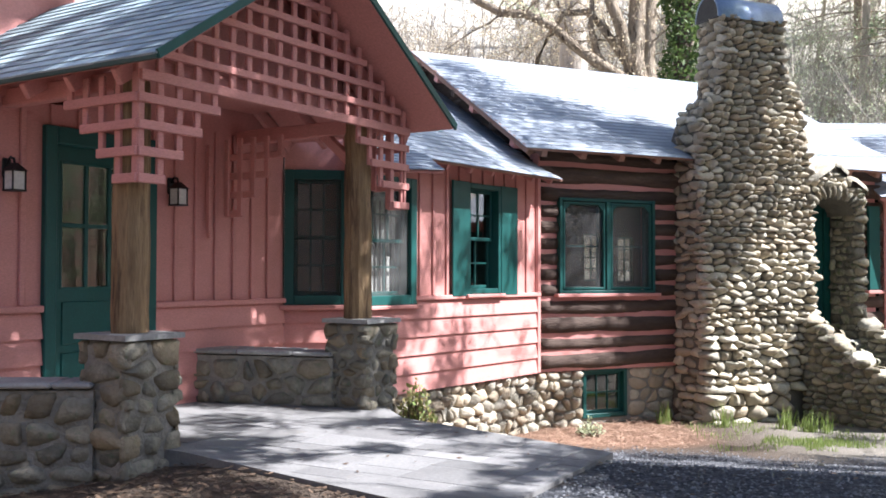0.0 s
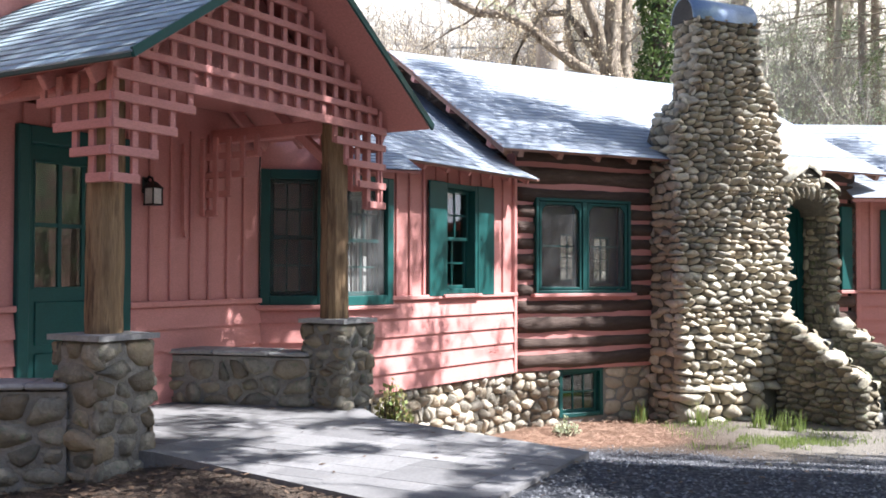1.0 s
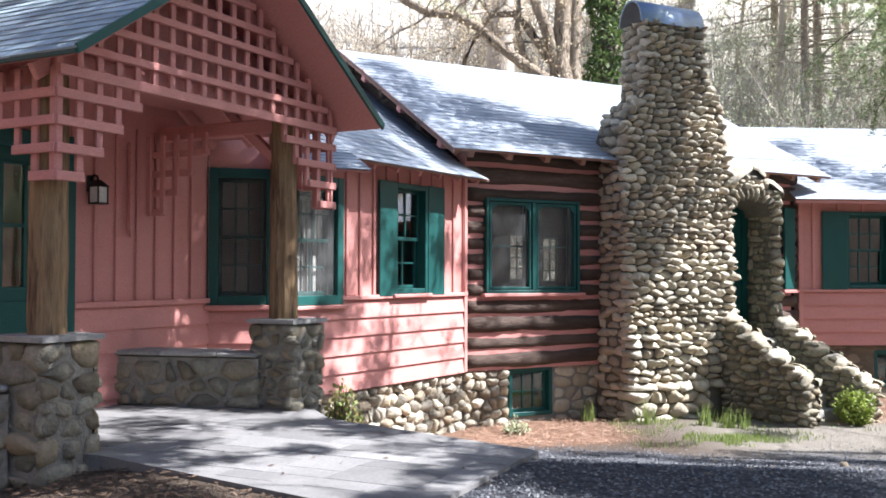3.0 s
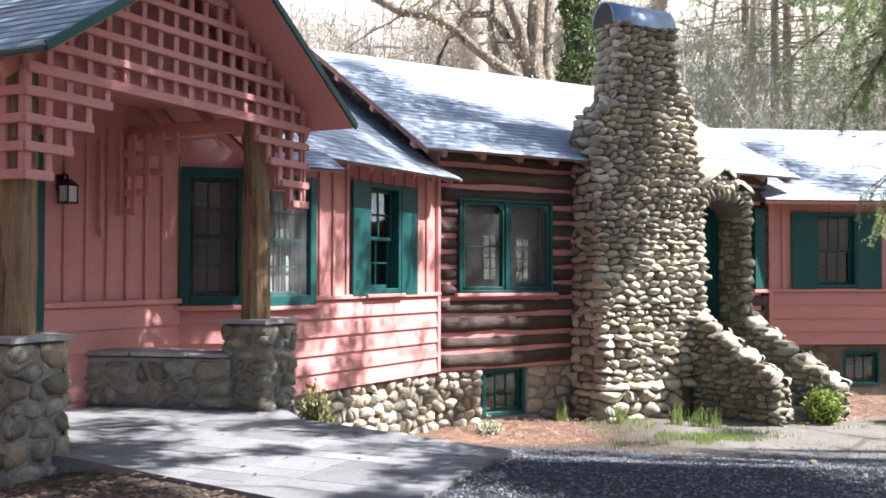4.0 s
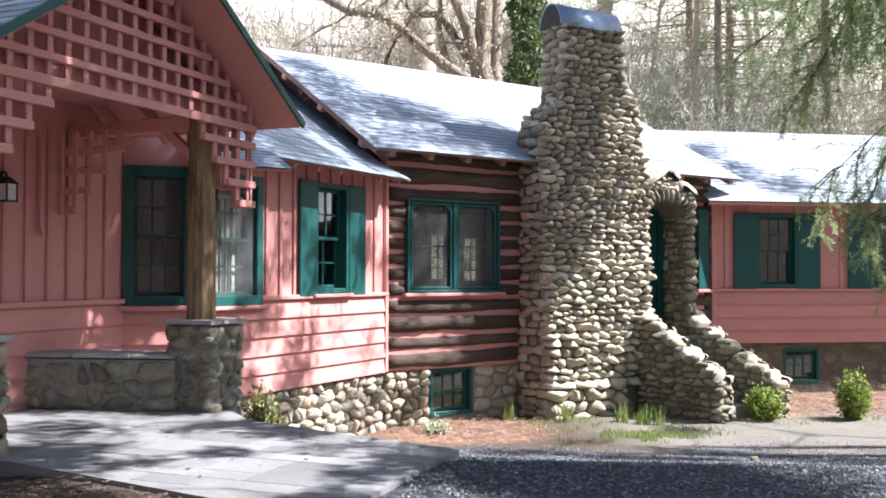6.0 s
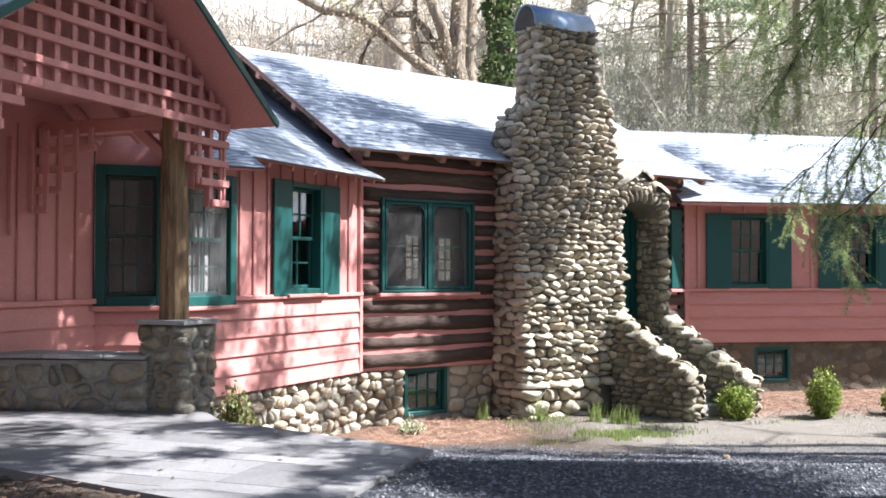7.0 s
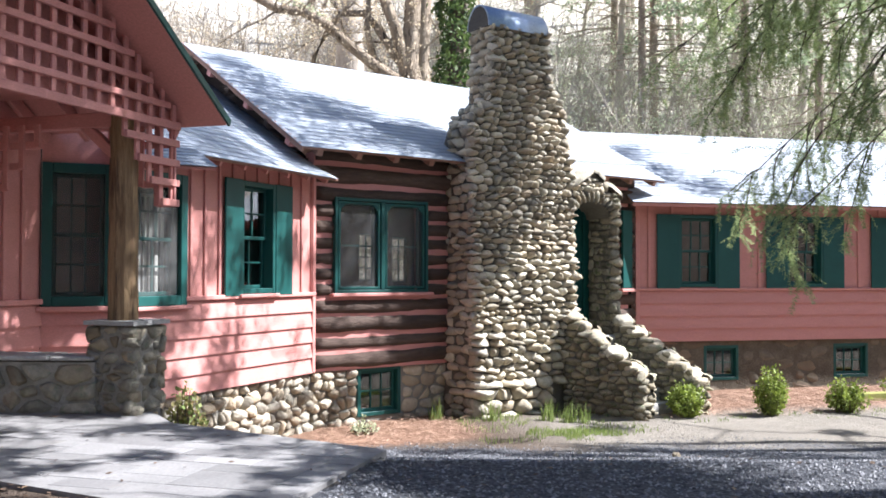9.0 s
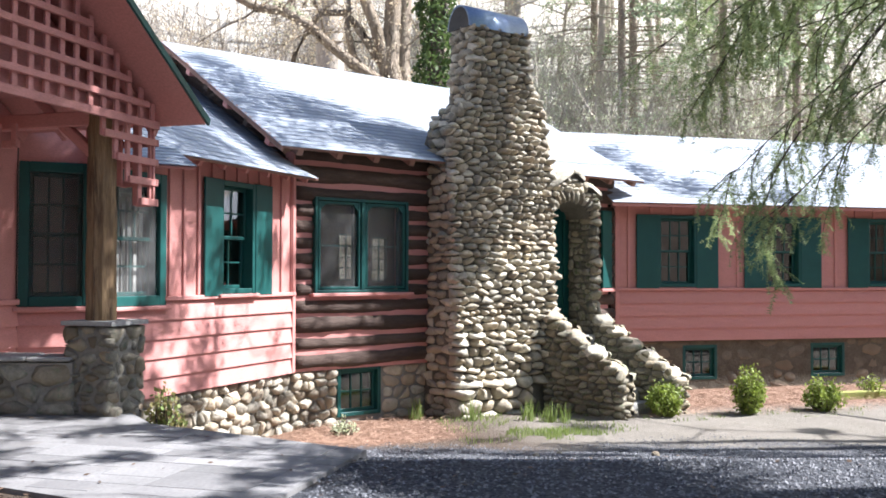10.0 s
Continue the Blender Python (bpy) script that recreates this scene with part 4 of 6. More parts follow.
def pillar(c, z0, label):
    p = thing("stone_pillar", place(c, PHI_F), label, "pillar", "porch pillars")
    h, k = 0.19, 0.215
    part("core", boxed(-h - 0.012, h + 0.012, -h - 0.012, h + 0.012, z0, 0.68, 0.03), PORCH_MORTAR, p)
    for turn in (0, 90, 180, 270):
        m = pose(0, 0, 0, 0, 0, turn) @ pose(0, -h, 0)
        stone_face(p, lambda u, z, m=m: m @ pose(u, 0, z), lambda z: (-k, k), z0, 0.68, (0.165, 0.11) if z0 < -0.5 else (0.135, 0.095), PORCH_RUBBLE, 0.04, gap=0.034, flat_top=0.7, ragged=0.005, tight=0.16, lean=0.5)
    bm = bmesh.new()
    pts = []
    for i in range(24):
        a = 2 * math.pi * i / 24
        r = 0.237 / max(abs(math.cos(a)), abs(math.sin(a)))
        r *= 1 + 0.02 * random.uniform(-1, 1)
        pts.append((r * math.cos(a), r * math.sin(a)))
    plate(bm, pts, 0.688, 0.722)
    part("cap_slab", bm, CAPSTONE, p, "flat flagstone cap")
    return p


pillar(C_L, -0.75, "square field stone pillar with a flagstone cap, beside the dirt bed")
pillar(C_R, -0.2, "square field stone pillar with a flagstone cap, beside the slab")


def porch_post(c, top, lean):
    po = thing("porch_post", place(c, PHI_F, 0.722), "peeled log post on a stone pillar", "post", "porch posts")
    n = 12
    path = [(lean * i / n + 0.008 * noise.noise(Vector((i * 0.6, c[0], 0))), 0.006 * noise.noise(Vector((i * 0.5, 3, c[1]))), (top - 0.722) * i / n) for i in range(n + 1)]
    rad = [0.118 - 0.008 * i / n for i in range(n + 1)]
    part("shaft", tube(bmesh.new(), path, rad, 11, 0.07), WOOD, po, smooth=False)
    return po


porch_post(C_L, 2.45, 0.0)
porch_post((C_R[0] - 0.03, C_R[1]), 2.45, -0.01)


def low_wall(a, b, z0, z1, label, wide=0.34):
    """A low stone wall from a to b with flat cap stones."""
    d = Vector((b[0] - a[0], b[1] - a[1]))
    length = d.length
    w = thing("low_wall", place(a, math.degrees(math.atan2(d.x, d.y))), label, "wall", "porch low walls")
    h = wide / 2 - 0.03
    part("core", boxed(0, length, -h - 0.012, h + 0.012, z0, z1 - 0.05), PORCH_MORTAR, w)
    stone_face(w, lambda u, z: pose(u, -h, z), lambda z: (0, length), z0, z1 - 0.06, (0.19, 0.12), PORCH_RUBBLE, 0.045, gap=0.04, flat_top=0.6, tight=0.16)
    stone_face(w, lambda u, z: pose(0, h, 0, 0, 0, 180) @ pose(-u, 0, z), lambda z: (0, length), z0, z1 - 0.06, (0.25, 0.18), PORCH_RUBBLE, 0.04, gap=0.035, flat_top=0.6)
    u = 0.0
    while u < length - 0.02:
        e = min(u + random.uniform(0.35, 0.6), length)
        part("cap_stone", boxed(u + 0.004, e - 0.004, -wide / 2 - 0.02, wide / 2 + 0.02, z1 - 0.036, z1 + random.uniform(-0.004, 0.004), 0.012), CAPSTONE, w)
        u = e
    return w


low_wall((-2.16, 8.50), (-0.86, 8.12), 0.0, 0.45, "low field stone wall with a flat cap between house and pillar")
low_wall((-3.9, 6.02), (-2.13, 6.08), -0.8, 0.43, "low field stone wall with a flat cap ending at the pillar")

# floor of the porch and the slab before it
PF = [flat(M_A, -3.6, 0.0), (-1.95, 6.2), (-1.62, 6.02), (0.17, 4.40), (1.05, 6.01), (-0.30, 7.42), (-0.45, 7.95), (-0.9, 9.3), flat(M_A, -0.02, 0.0)]
walk_slab = tagged(link("porch_floor", plate(bmesh.new(), PF, -0.13, -0.0018), JOINT), "pale flagstone porch floor and walk, laid in mortar", "floor", kind="structure")


def inside(p, poly):
    hit = False
    for i in range(len(poly)):
        (x0, y0), (x1, y1) = poly[i - 1], poly[i]
        if (y0 > p[1]) != (y1 > p[1]) and p[0] < (x1 - x0) * (p[1] - y0) / (y1 - y0) + x0:
            hit = not hit
    return hit


def flags():
    """Flagstones of mixed sizes on a half-metre grid."""
    m = place((-4.5, 4.0), 120)
    used = {}
    for j in range(-26, 30):
        for i in range(-4, 40):
            if (i, j) in used:
                continue
            w, h = random.choice(((1, 1), (2, 1), (2, 2), (1, 2), (3, 2), (2, 1)))
            while any((i + a, j + b) in used for a in range(w) for b in range(h)) and w * h > 1:
                w, h = max(1, w - 1), max(1, h - 1)
            for a in range(w):
                for b in range(h):
                    used[i + a, j + b] = 1
            g, c = 0.0035, 0.19
            x0, x1, y0, y1 = i * c + g, (i + w) * c - g, j * c + g, (j + h) * c - g
            corners = [flat(m, x, y) for x in (x0, x1) for y in (y0, y1)]
            if all(inside(p, PF) for p in corners):
                part("flagstone", boxed(x0, x1, y0, y1, -0.012, random.uniform(-0.0006, 0.0012), 0.001), FLAG, walk_slab, m=m)


# ---- lattice ----
STEP, BAR = 0.158, 0.05
lattice = thing("gable_lattice", M_F @ pose(0, -0.20, 0), "salmon pink wooden lattice filling the porch gable", "lattice")
under = lambda u: ZE + (min(u - EV_L, EV_R - u)) * math.tan(P_ANG) - 0.09
for z in (2.31, 2.465, 2.625, 2.79, 2.95, 3.11, 3.27):
    dz = max(0.0, z + 0.03 - ZE + 0.09) / math.tan(P_ANG)
    a, b = max(EV_L + dz, -0.12), min(EV_R - dz, 2.80)
    t = 0.065 if z < 2.4 else BAR
    if b > a:
        part("lath", boxed(a, b, -0.028, 0.0, z - t / 2, z + t / 2, 0.004), PINK, lattice)
u = -0.10
while u < 2.80:
    if under(u) > 2.36:
        part("lath", boxed(u - BAR / 2, u + BAR / 2, 0.0, 0.026, 2.285, under(u) + 0.05, 0.004), PINK, lattice)
    u += STEP


def bracket(m, label, z_shift=0.0):
    """A stepped lattice bracket; x runs away from its corner."""
    b = thing("lattice_bracket", m, label, "bracket", "stepped lattice brackets")
    bars = (2.17, 2.005, 1.84, 1.675)
    reach = (0.67, 0.51, 0.35, 0.20)
    for z, r in zip(bars, reach):
        part("lath", boxed(-0.012, r, -0.028, 0.0, z - 0.029, z + 0.029, 0.004), PINK, b)
    for i in range(5):
        x = 0.028 + i * 0.155
        low = bars[min(3, 4 - i)] if i else bars[3]
        part("lath", boxed(x - BAR / 2, x + BAR / 2, 0.0, 0.026, low - 0.02, 2.33, 0.004), PINK, b)
    return b


lab = "stepped salmon pink lattice bracket at the porch post"
bracket(M_F @ pose(-0.125, -0.20, 0), lab)
bracket(M_F @ pose(-0.125, -0.195, 0, 0, 0, 90) @ Matrix.Diagonal((1, -1, 1, 1)), lab)
bracket(M_F @ pose(2.79, -0.175, 0, 0, 0, 180) @ Matrix.Diagonal((1, -1, 1, 1)), lab)
bracket(M_F @ pose(2.79, -0.195, 0, 0, 0, 90), lab)
bracket(M_F @ pose(2.12, 1.28, -0.06, 0, 0, -90) @ Matrix.Diagonal((1, -1, 1, 1)), "stepped salmon pink lattice bracket against the wall")

frame_p = thing("porch_beams", M_F, "salmon pink beams and braces under the porch roof", "frame")
part("beam", boxed(-0.1, 2.78, -0.14, -0.02, 2.33, 2.45, 0.01), PINK, frame_p)
for u in (0.0, 2.32):
    part("beam", boxed(u - 0.05, u + 0.05, -0.02, 1.32, 2.25, 2.37, 0.01), PINK, frame_p)
part("brace", boxed(-0.04, 0.04, -0.03, 0.45, -0.04, 0.04, 0.008), PINK, frame_p, m=pose(2.32, 0.05, 2.03, 40, 0, 0))
bm = bmesh.new()
prism(bm, [(EV_L + 0.22, ZE + 0.06), (EV_R - 0.22, ZE + 0.06), (APEX, ZA - 0.1)], 0.12, 0.14)
part("gable_backing", bm, PINK, frame_p)
part("hooked_lath", prism(bmesh.new(), [(-1.065, 2.2), (-1.03, 2.2), (-1.03, 1.48), (-1.0, 1.40), (-1.045, 1.40), (-1.065, 1.48)], -0.06, -0.025), PINK, wall_a)
part("ceiling_board", boxed(0.25, 2.45, 0.0, 1.3, 2.55, 2.58), PINK, frame_p)

# ---- chimney, stone entry and stairs ----
Q, PHI_Q = (3.35, 12.54), 68
M_Q = place(Q, PHI_Q)
CH_LEFT = [(-1.3, -0.02), (0.0, 0.0), (2.9, 0.02), (3.15, 0.02), (3.5, 0.36), (4.53, 0.40)]
CH_RIGHT = [(-1.3, 1.92), (2.3, 1.86), (2.62, 1.90), (2.9, 1.83), (3.35, 1.80), (3.65, 1.66), (4.0, 1.49), (4.53, 1.47)]
TOP = 4.53


def lerp(table, z):
    for (z0, v0), (z1, v1) in zip(table, table[1:]):
        if z <= z1:
            return v0 + (v1 - v0) * max(0, (z - z0)) / (z1 - z0)
    return table[-1][1]


def batter(z):
    return 0.13 * step(0.0, 4.5, z) + 0.02 * z / 4.5


chimney = thing("chimney", M_Q, "tall tapering field stone chimney with a sheet metal cowl", "chimney")
bm = bmesh.new()
levels = [-1.3, -0.4, 0.6, 1.6, 2.4, 2.62, 2.9, 3.15, 3.35, 3.5, 3.65, 4.0, TOP]
rings = []
for z in levels:
    a, b, y0 = lerp(CH_LEFT, z), lerp(CH_RIGHT, z), batter(z)
    back = 0.75 if z < 3 else 0.62
    rings.append([bm.verts.new(p) for p in ((a + 0.03, y0 + 0.03, z), (b - 0.03, y0 + 0.03, z), (b - 0.03, back, z), (a + 0.03, back, z))])
for r0, r1 in zip(rings, rings[1:]):
    for i in range(4):
        bm.faces.new((r0[i], r0[(i + 1) % 4], r1[(i + 1) % 4], r1[i]))
bm.faces.new(rings[-1])
part("core", bm, MORTAR, chimney)
rest = []
W_FRONT = lambda z: (lerp(CH_LEFT, z), lerp(CH_RIGHT, z))
face_front = lambda u, z: pose(u, batter(z) + 0.03, z)
stone_face(chimney, face_front, lambda z: (W_FRONT(z)[0], W_FRONT(z)[1] if z > -0.55 else 1.4), -0.95, -0.35, (0.27, 0.16), COBBLE, 0.11, gap=0.02, tight=0.15, flat_top=0.4)
stone_face(chimney, face_front, W_FRONT, -0.35, 0.3, (0.19, 0.11), COBBLE, 0.105, gap=0.02)
stone_face(chimney, face_front, W_FRONT, 0.3, 1.5, (0.16, 0.092), COBBLE, 0.095, gap=0.018)
stone_face(chimney, face_front, W_FRONT, 1.5, 2.2, (0.145, 0.088), COBBLE, 0.09, joined=rest, gap=0.018)
stone_face(chimney, face_front, W_FRONT, 2.2, TOP + 0.02, (0.14, 0.088), COBBLE, 0.085, joined=rest, gap=0.018)
left = lambda p, z: pose(lerp(CH_LEFT, z) + 0.03, 0, z, 0, 0, -90) @ pose(-p, 0, 0)
stone_face(chimney, left, lambda z: (batter(z), 0.66), -0.95, 2.6, (0.20, 0.10), COBBLE, 0.045, joined=rest, gap=0.03, flat_top=0.5)
stone_face(chimney, left, lambda z: (batter(z), 0.62), 2.6, TOP + 0.02, (0.17, 0.10), COBBLE, 0.06, joined=rest, gap=0.02)
right = lambda p, z: pose(lerp(CH_RIGHT, z) - 0.03, 0, z, 0, 0, 90) @ pose(p, 0, 0)
stone_face(chimney, right, lambda z: (batter(z), 0.66), 0.2, TOP + 0.02, (0.16, 0.10), COBBLE, 0.07, joined=rest, gap=0.02)
join_stones("stonework", chimney, rest, STONE_LOOSE)
# half-round metal cowl
bm = bmesh.new()
n = 14
outer, inner = [], []
for i in range(n + 1):
    a = math.pi * i / n
    outer.append((0.36 - 0.25 * math.cos(a), TOP - 0.02 + 0.33 * math.sin(a)))
    inner.append((0.36 - 0.235 * math.cos(a), TOP - 0.02 + 0.315 * math.sin(a)))
for x0, x1 in ((0.35, 1.44),):
    o0 = [bm.verts.new((x0, y, z)) for y, z in outer]
    o1 = [bm.verts.new((x1, y, z - 0.01)) for y, z in outer]
    i0 = [bm.verts.new((x0, y, z)) for y, z in inner]
    i1 = [bm.verts.new((x1, y, z - 0.01)) for y, z in inner]
    for k in range(n):
        bm.faces.new((o0[k], o0[k + 1], o1[k + 1], o1[k]))
        bm.faces.new((i0[k], i1[k], i1[k + 1], i0[k + 1]))
        bm.faces.new((o0[k], i0[k], i0[k + 1], o0[k + 1]))
        bm.faces.new((o1[k], o1[k + 1], i1[k + 1], i1[k]))
cowl = part("cowl", bm, METAL, chimney, "bent sheet metal cowl", smooth=True)
# dark half-disc added near the open end, in place of its shade
bm = bmesh.new()
prism(bm, [(y, z) for y, z in [(0.36 - 0.23 * math.cos(math.pi * i / n), TOP - 0.03 + 0.31 * math.sin(math.pi * i / n)) for i in range(n + 1)]], 0, 0.02)
part("cowl_baffle", bm, DARKMETAL, cowl, "added dark sheet for the shaded opening of the cowl", m=pose(0.374, 0, 0, 0, 0, 90))

# entry: arch from the chimney to a slim pier
entry = thing("stone_entry", M_Q, "arched field stone entry beside the chimney", "entry")
A0, A1, SPRING = 1.86, 2.62, 1.92
PIER = 2.80
part("pier", boxed(A1 + 0.03, PIER - 0.03, 0.06, 0.56, -0.9, 2.25), MORTAR, entry)
stone_face(entry, lambda u, z: pose(u, 0.05, z), lambda z: (A1, PIER), 0.3, 2.3, (0.17, 0.10), SHADED_COBBLE, 0.06, gap=0.02)
stone_face(entry, lambda p, z: pose(A1 + 0.03, 0, z, 0, 0, -90) @ pose(-p, 0, 0), lambda z: (0.06, 0.56), 0.2, 2.25, (0.17, 0.09), SHADED_COBBLE, 0.025, gap=0.025, flat_top=0.6)
stone_face(entry, lambda p, z: pose(PIER - 0.03, 0, z, 0, 0, 90) @ pose(p, 0, 0), lambda z: (0.06, 0.56), 0.2, 2.25, (0.18, 0.11), SHADED_COBBLE, 0.05)
mid, rad = (A0 + A1) / 2, (A1 - A0) / 2
arch = bmesh.new()
pts = [(A0 - 0.02, SPRING)] + [(mid - rad * math.cos(math.pi * i / 12), SPRING + rad * 0.62 * math.sin(math.pi * i / 12)) for i in range(13)]
pts += [(PIER, SPRING), (PIER, 2.22), (mid + 0.02, 2.60), (A0 - 0.02, 2.36)]
prism(arch, pts, 0.07, 0.62)
part("arch", arch, MORTAR, entry)
stone_face(entry, lambda u, z: pose(u, 0.07, z), lambda z: (A0, PIER - max(0, z - 2.2) * 1.6), 2.0, 2.5, (0.13, 0.08), COBBLE, 0.05, gap=0.015,
           skip=lambda u, z: ((u - mid) / (rad + 0.17)) ** 2 + ((z - SPRING) / (rad * 0.62 + 0.17)) ** 2 < 1)
for i in range(15):
    a = math.pi * (i + 0.5) / 15
    m = pose(mid - (rad + 0.09) * math.cos(a), 0.06, SPRING + (rad * 0.62 + 0.085) * math.sin(a), 0, math.degrees(a) - 90, 0) @ pose(0, 0, 0, 0, random.uniform(-6, 6), 0) @ Matrix.Diagonal((0.036, 0.06, 0.105, 1))
    piece("voussoir", random.choice(STONES), entry, m)
for u0, u1, z0, z1 in ((A0 - 0.08, mid + 0.02, 2.36, 2.66), (mid + 0.03, mid + 0.26, 2.64, 2.48), (mid + 0.27, PIER + 0.08, 2.46, 2.26)):
    half = math.hypot(u1 - u0, z1 - z0) / 2
    me = stone_mesh(softened([(-half, -0.19), (half, -0.17), (half * 0.97, 0.18), (-half * 0.95, 0.19)], 0.12), 0.06, COBBLE, 0.15, 0.8)
    piece("coping_stone", me, entry, pose((u0 + u1) / 2, 0.17, (z0 + z1) / 2 - 0.02, 0, math.degrees(math.atan2(z0 - z1, u1 - u0)), 0) @ pose(0, 0, 0, -90, 0, 0))


def cheek(origin, reach, top0, top1, z0, label):
    """A sloping stone cheek wall beside the steps; x runs outwards."""
    c = thing("stair_cheek", place(origin, 150), label, "wall", "stair cheek walls")
    bm = bmesh.new()
    prism(bm, [(0, z0), (reach - 0.04, z0), (reach - 0.04, top1 - 0.05), (0, top0 - 0.06)], -0.13, 0.13)
    part("core", bm, MORTAR, c)
    top = lambda u: top0 + (top1 - top0) * u / reach
    for turn in (0, 180):
        fm = (lambda u, z: pose(u, -0.12, z)) if turn == 0 else (lambda u, z: pose(u, 0.12, z, 0, 0, 180))
        stone_face(c, fm, lambda z: (0, reach if z < top1 else reach * (top0 - z) / (top0 - top1)), z0, top0 - 0.08, (0.17, 0.085), SHADED_COBBLE, 0.06, gap=0.018)
    stone_face(c, lambda u, z: pose(reach - 0.05, 0, z, 0, 0, 90) @ pose(u, 0, 0), lambda z: (-0.14, 0.14), z0, top1 - 0.03, (0.16, 0.085), SHADED_COBBLE, 0.07)
    u = -0.02
    while u < reach - 0.05:
        e = min(u + random.uniform(0.16, 0.36), reach + 0.02)
        um = (u + e) / 2
        half, wide = (e - u) / 2, random.uniform(0.15, 0.19)
        me = stone_mesh(softened([(-half * 1.05, -wide), (half * 0.9, -wide * 0.9), (half * 1.05, wide * 0.8), (-half * 0.85, wide)], 0.2), random.uniform(0.06, 0.09), COBBLE, 0.5, 0.6)
        piece("coping_stone", me, c, pose(um, 0, top(um) - 0.06, 0, math.degrees(math.atan2(top0 - top1, reach)) + random.uniform(-6, 6), 0) @ pose(0, 0, 0, -90, 0, 0))
        u = e


cheek(flat(M_Q, 1.75, 0.0), 1.35, 0.55, -0.28, -1.15, "sloping field stone cheek wall against the chimney")
cheek(flat(M_Q, 2.72, 0.0), 1.45, 0.50, -0.36, -1.15, "sloping field stone cheek wall beside the wing")
stairs = thing("entry_steps", place(flat(M_Q, 2.24, 0.0), 150), "stone steps up to the arched entry", "steps")
for i in range(6):
    part("step", boxed(0.08 + i * 0.2, 0.30 + i * 0.2, -0.34, 0.34, -1.1, 0.2 - (i + 1) * 0.18, 0.012), CAPSTONE, stairs)
part("landing", boxed(-0.75, 0.12, -0.34, 0.34, -1.1, 0.19, 0.01), CAPSTONE, stairs)
flags()


# ---- plants ----
def leaves_mesh(name, tris, material):
    """One mesh of loose leaf triangles, given as triples of points."""
    me = bpy.data.meshes.new(name)
    verts = [p for t in tris for p in t]
    faces, k = [], 0
    for t in tris:
        faces.append(tuple(range(k, k + len(t))))
        k += len(t)
    me.from_pydata(verts, [], faces)
    me.materials.append(material)
    return me


def rand_dir(up=0.0):
    v = Vector((random.gauss(0, 1), random.gauss(0, 1), random.gauss(0, 1) + up))
    return v.normalized()


def leaf(p, size, droop=0.0):
    d = rand_dir(-droop)
    s = d.cross(rand_dir()).normalized()
    return [p, p + d * size * 0.5 + s * size * 0.28, p + d * size, p + d * size * 0.5 - s * size * 0.28]


def grow(bm, tips, p, d, length, r, depth, wander=0.22, sides=6, fork=3):
    """A limb with its side limbs; notes twig ends in tips."""
    n = 4
    path, rad = [p.copy()], [r]
    for i in range(n):
        d = (d + rand_dir() * wander + Vector((0, 0, 0.06))).normalized()
        p = p + d * length / n
        path.append(p.copy())
        rad.append(r * (1 - 0.55 * (i + 1) / n))
        if depth > 0 and i >= 1:
            for _ in range(random.randint(1, fork - 1)):
                side = (d * 0.6 + rand_dir(0.25) * 0.9).normalized()
                grow(bm, tips, p, side, length * random.uniform(0.45, 0.7), rad[-1] * 0.6, depth - 1, wander * 1.15, max(3, sides - 2), fork)
    tube(bm, path, rad, sides)
    tips.extend(path[2:] if depth == 0 else path[-1:])


def bare_tree(name, height, r, leaf_material, leaf_n, leaf_size, label, bark=TRUNK, lean=0.05, fork=3, spread=0.5, clear=0.35):
    t = thing(name, Matrix(), label, "tree", "woodland trees")
    bm, tips = bmesh.new(), []
    n = 9
    p, d = Vector((0, 0, -0.4)), Vector((lean, random.uniform(-lean, lean), 1)).normalized()
    path, rad = [p.copy()], [r * 1.25]
    for i in range(n):
        d = (d + rand_dir() * 0.07).normalized()
        p = p + d * (height + 0.4) / n
        path.append(p.copy())
        rad.append(r * (1 - 0.8 * (i + 1) / n))
        if (i + 1) / n > clear * 0.6 and i < n - 1:
            for _ in range(2):
                a = random.uniform(0, 2 * math.pi)
                side = Vector((math.cos(a), math.sin(a), random.uniform(0.1, 0.7))).normalized()
                grow(bm, tips, p, side, height * spread * random.uniform(0.45, 0.85) * (1.1 - 0.6 * i / n), rad[-1] * 0.55, 1, 0.28, 5, fork)
    tube(bm, path, rad, 9, 0.06)
    part("trunk", bm, bark, t, smooth=True)
    tris = []
    for _ in range(leaf_n):
        c = random.choice(tips)
        tris.append(leaf(c + rand_dir() * abs(random.gauss(0, 0.6)), leaf_size * random.uniform(0.6, 1.4)))
    piece("crown", leaves_mesh("crown", tris, leaf_material), t)
    return t


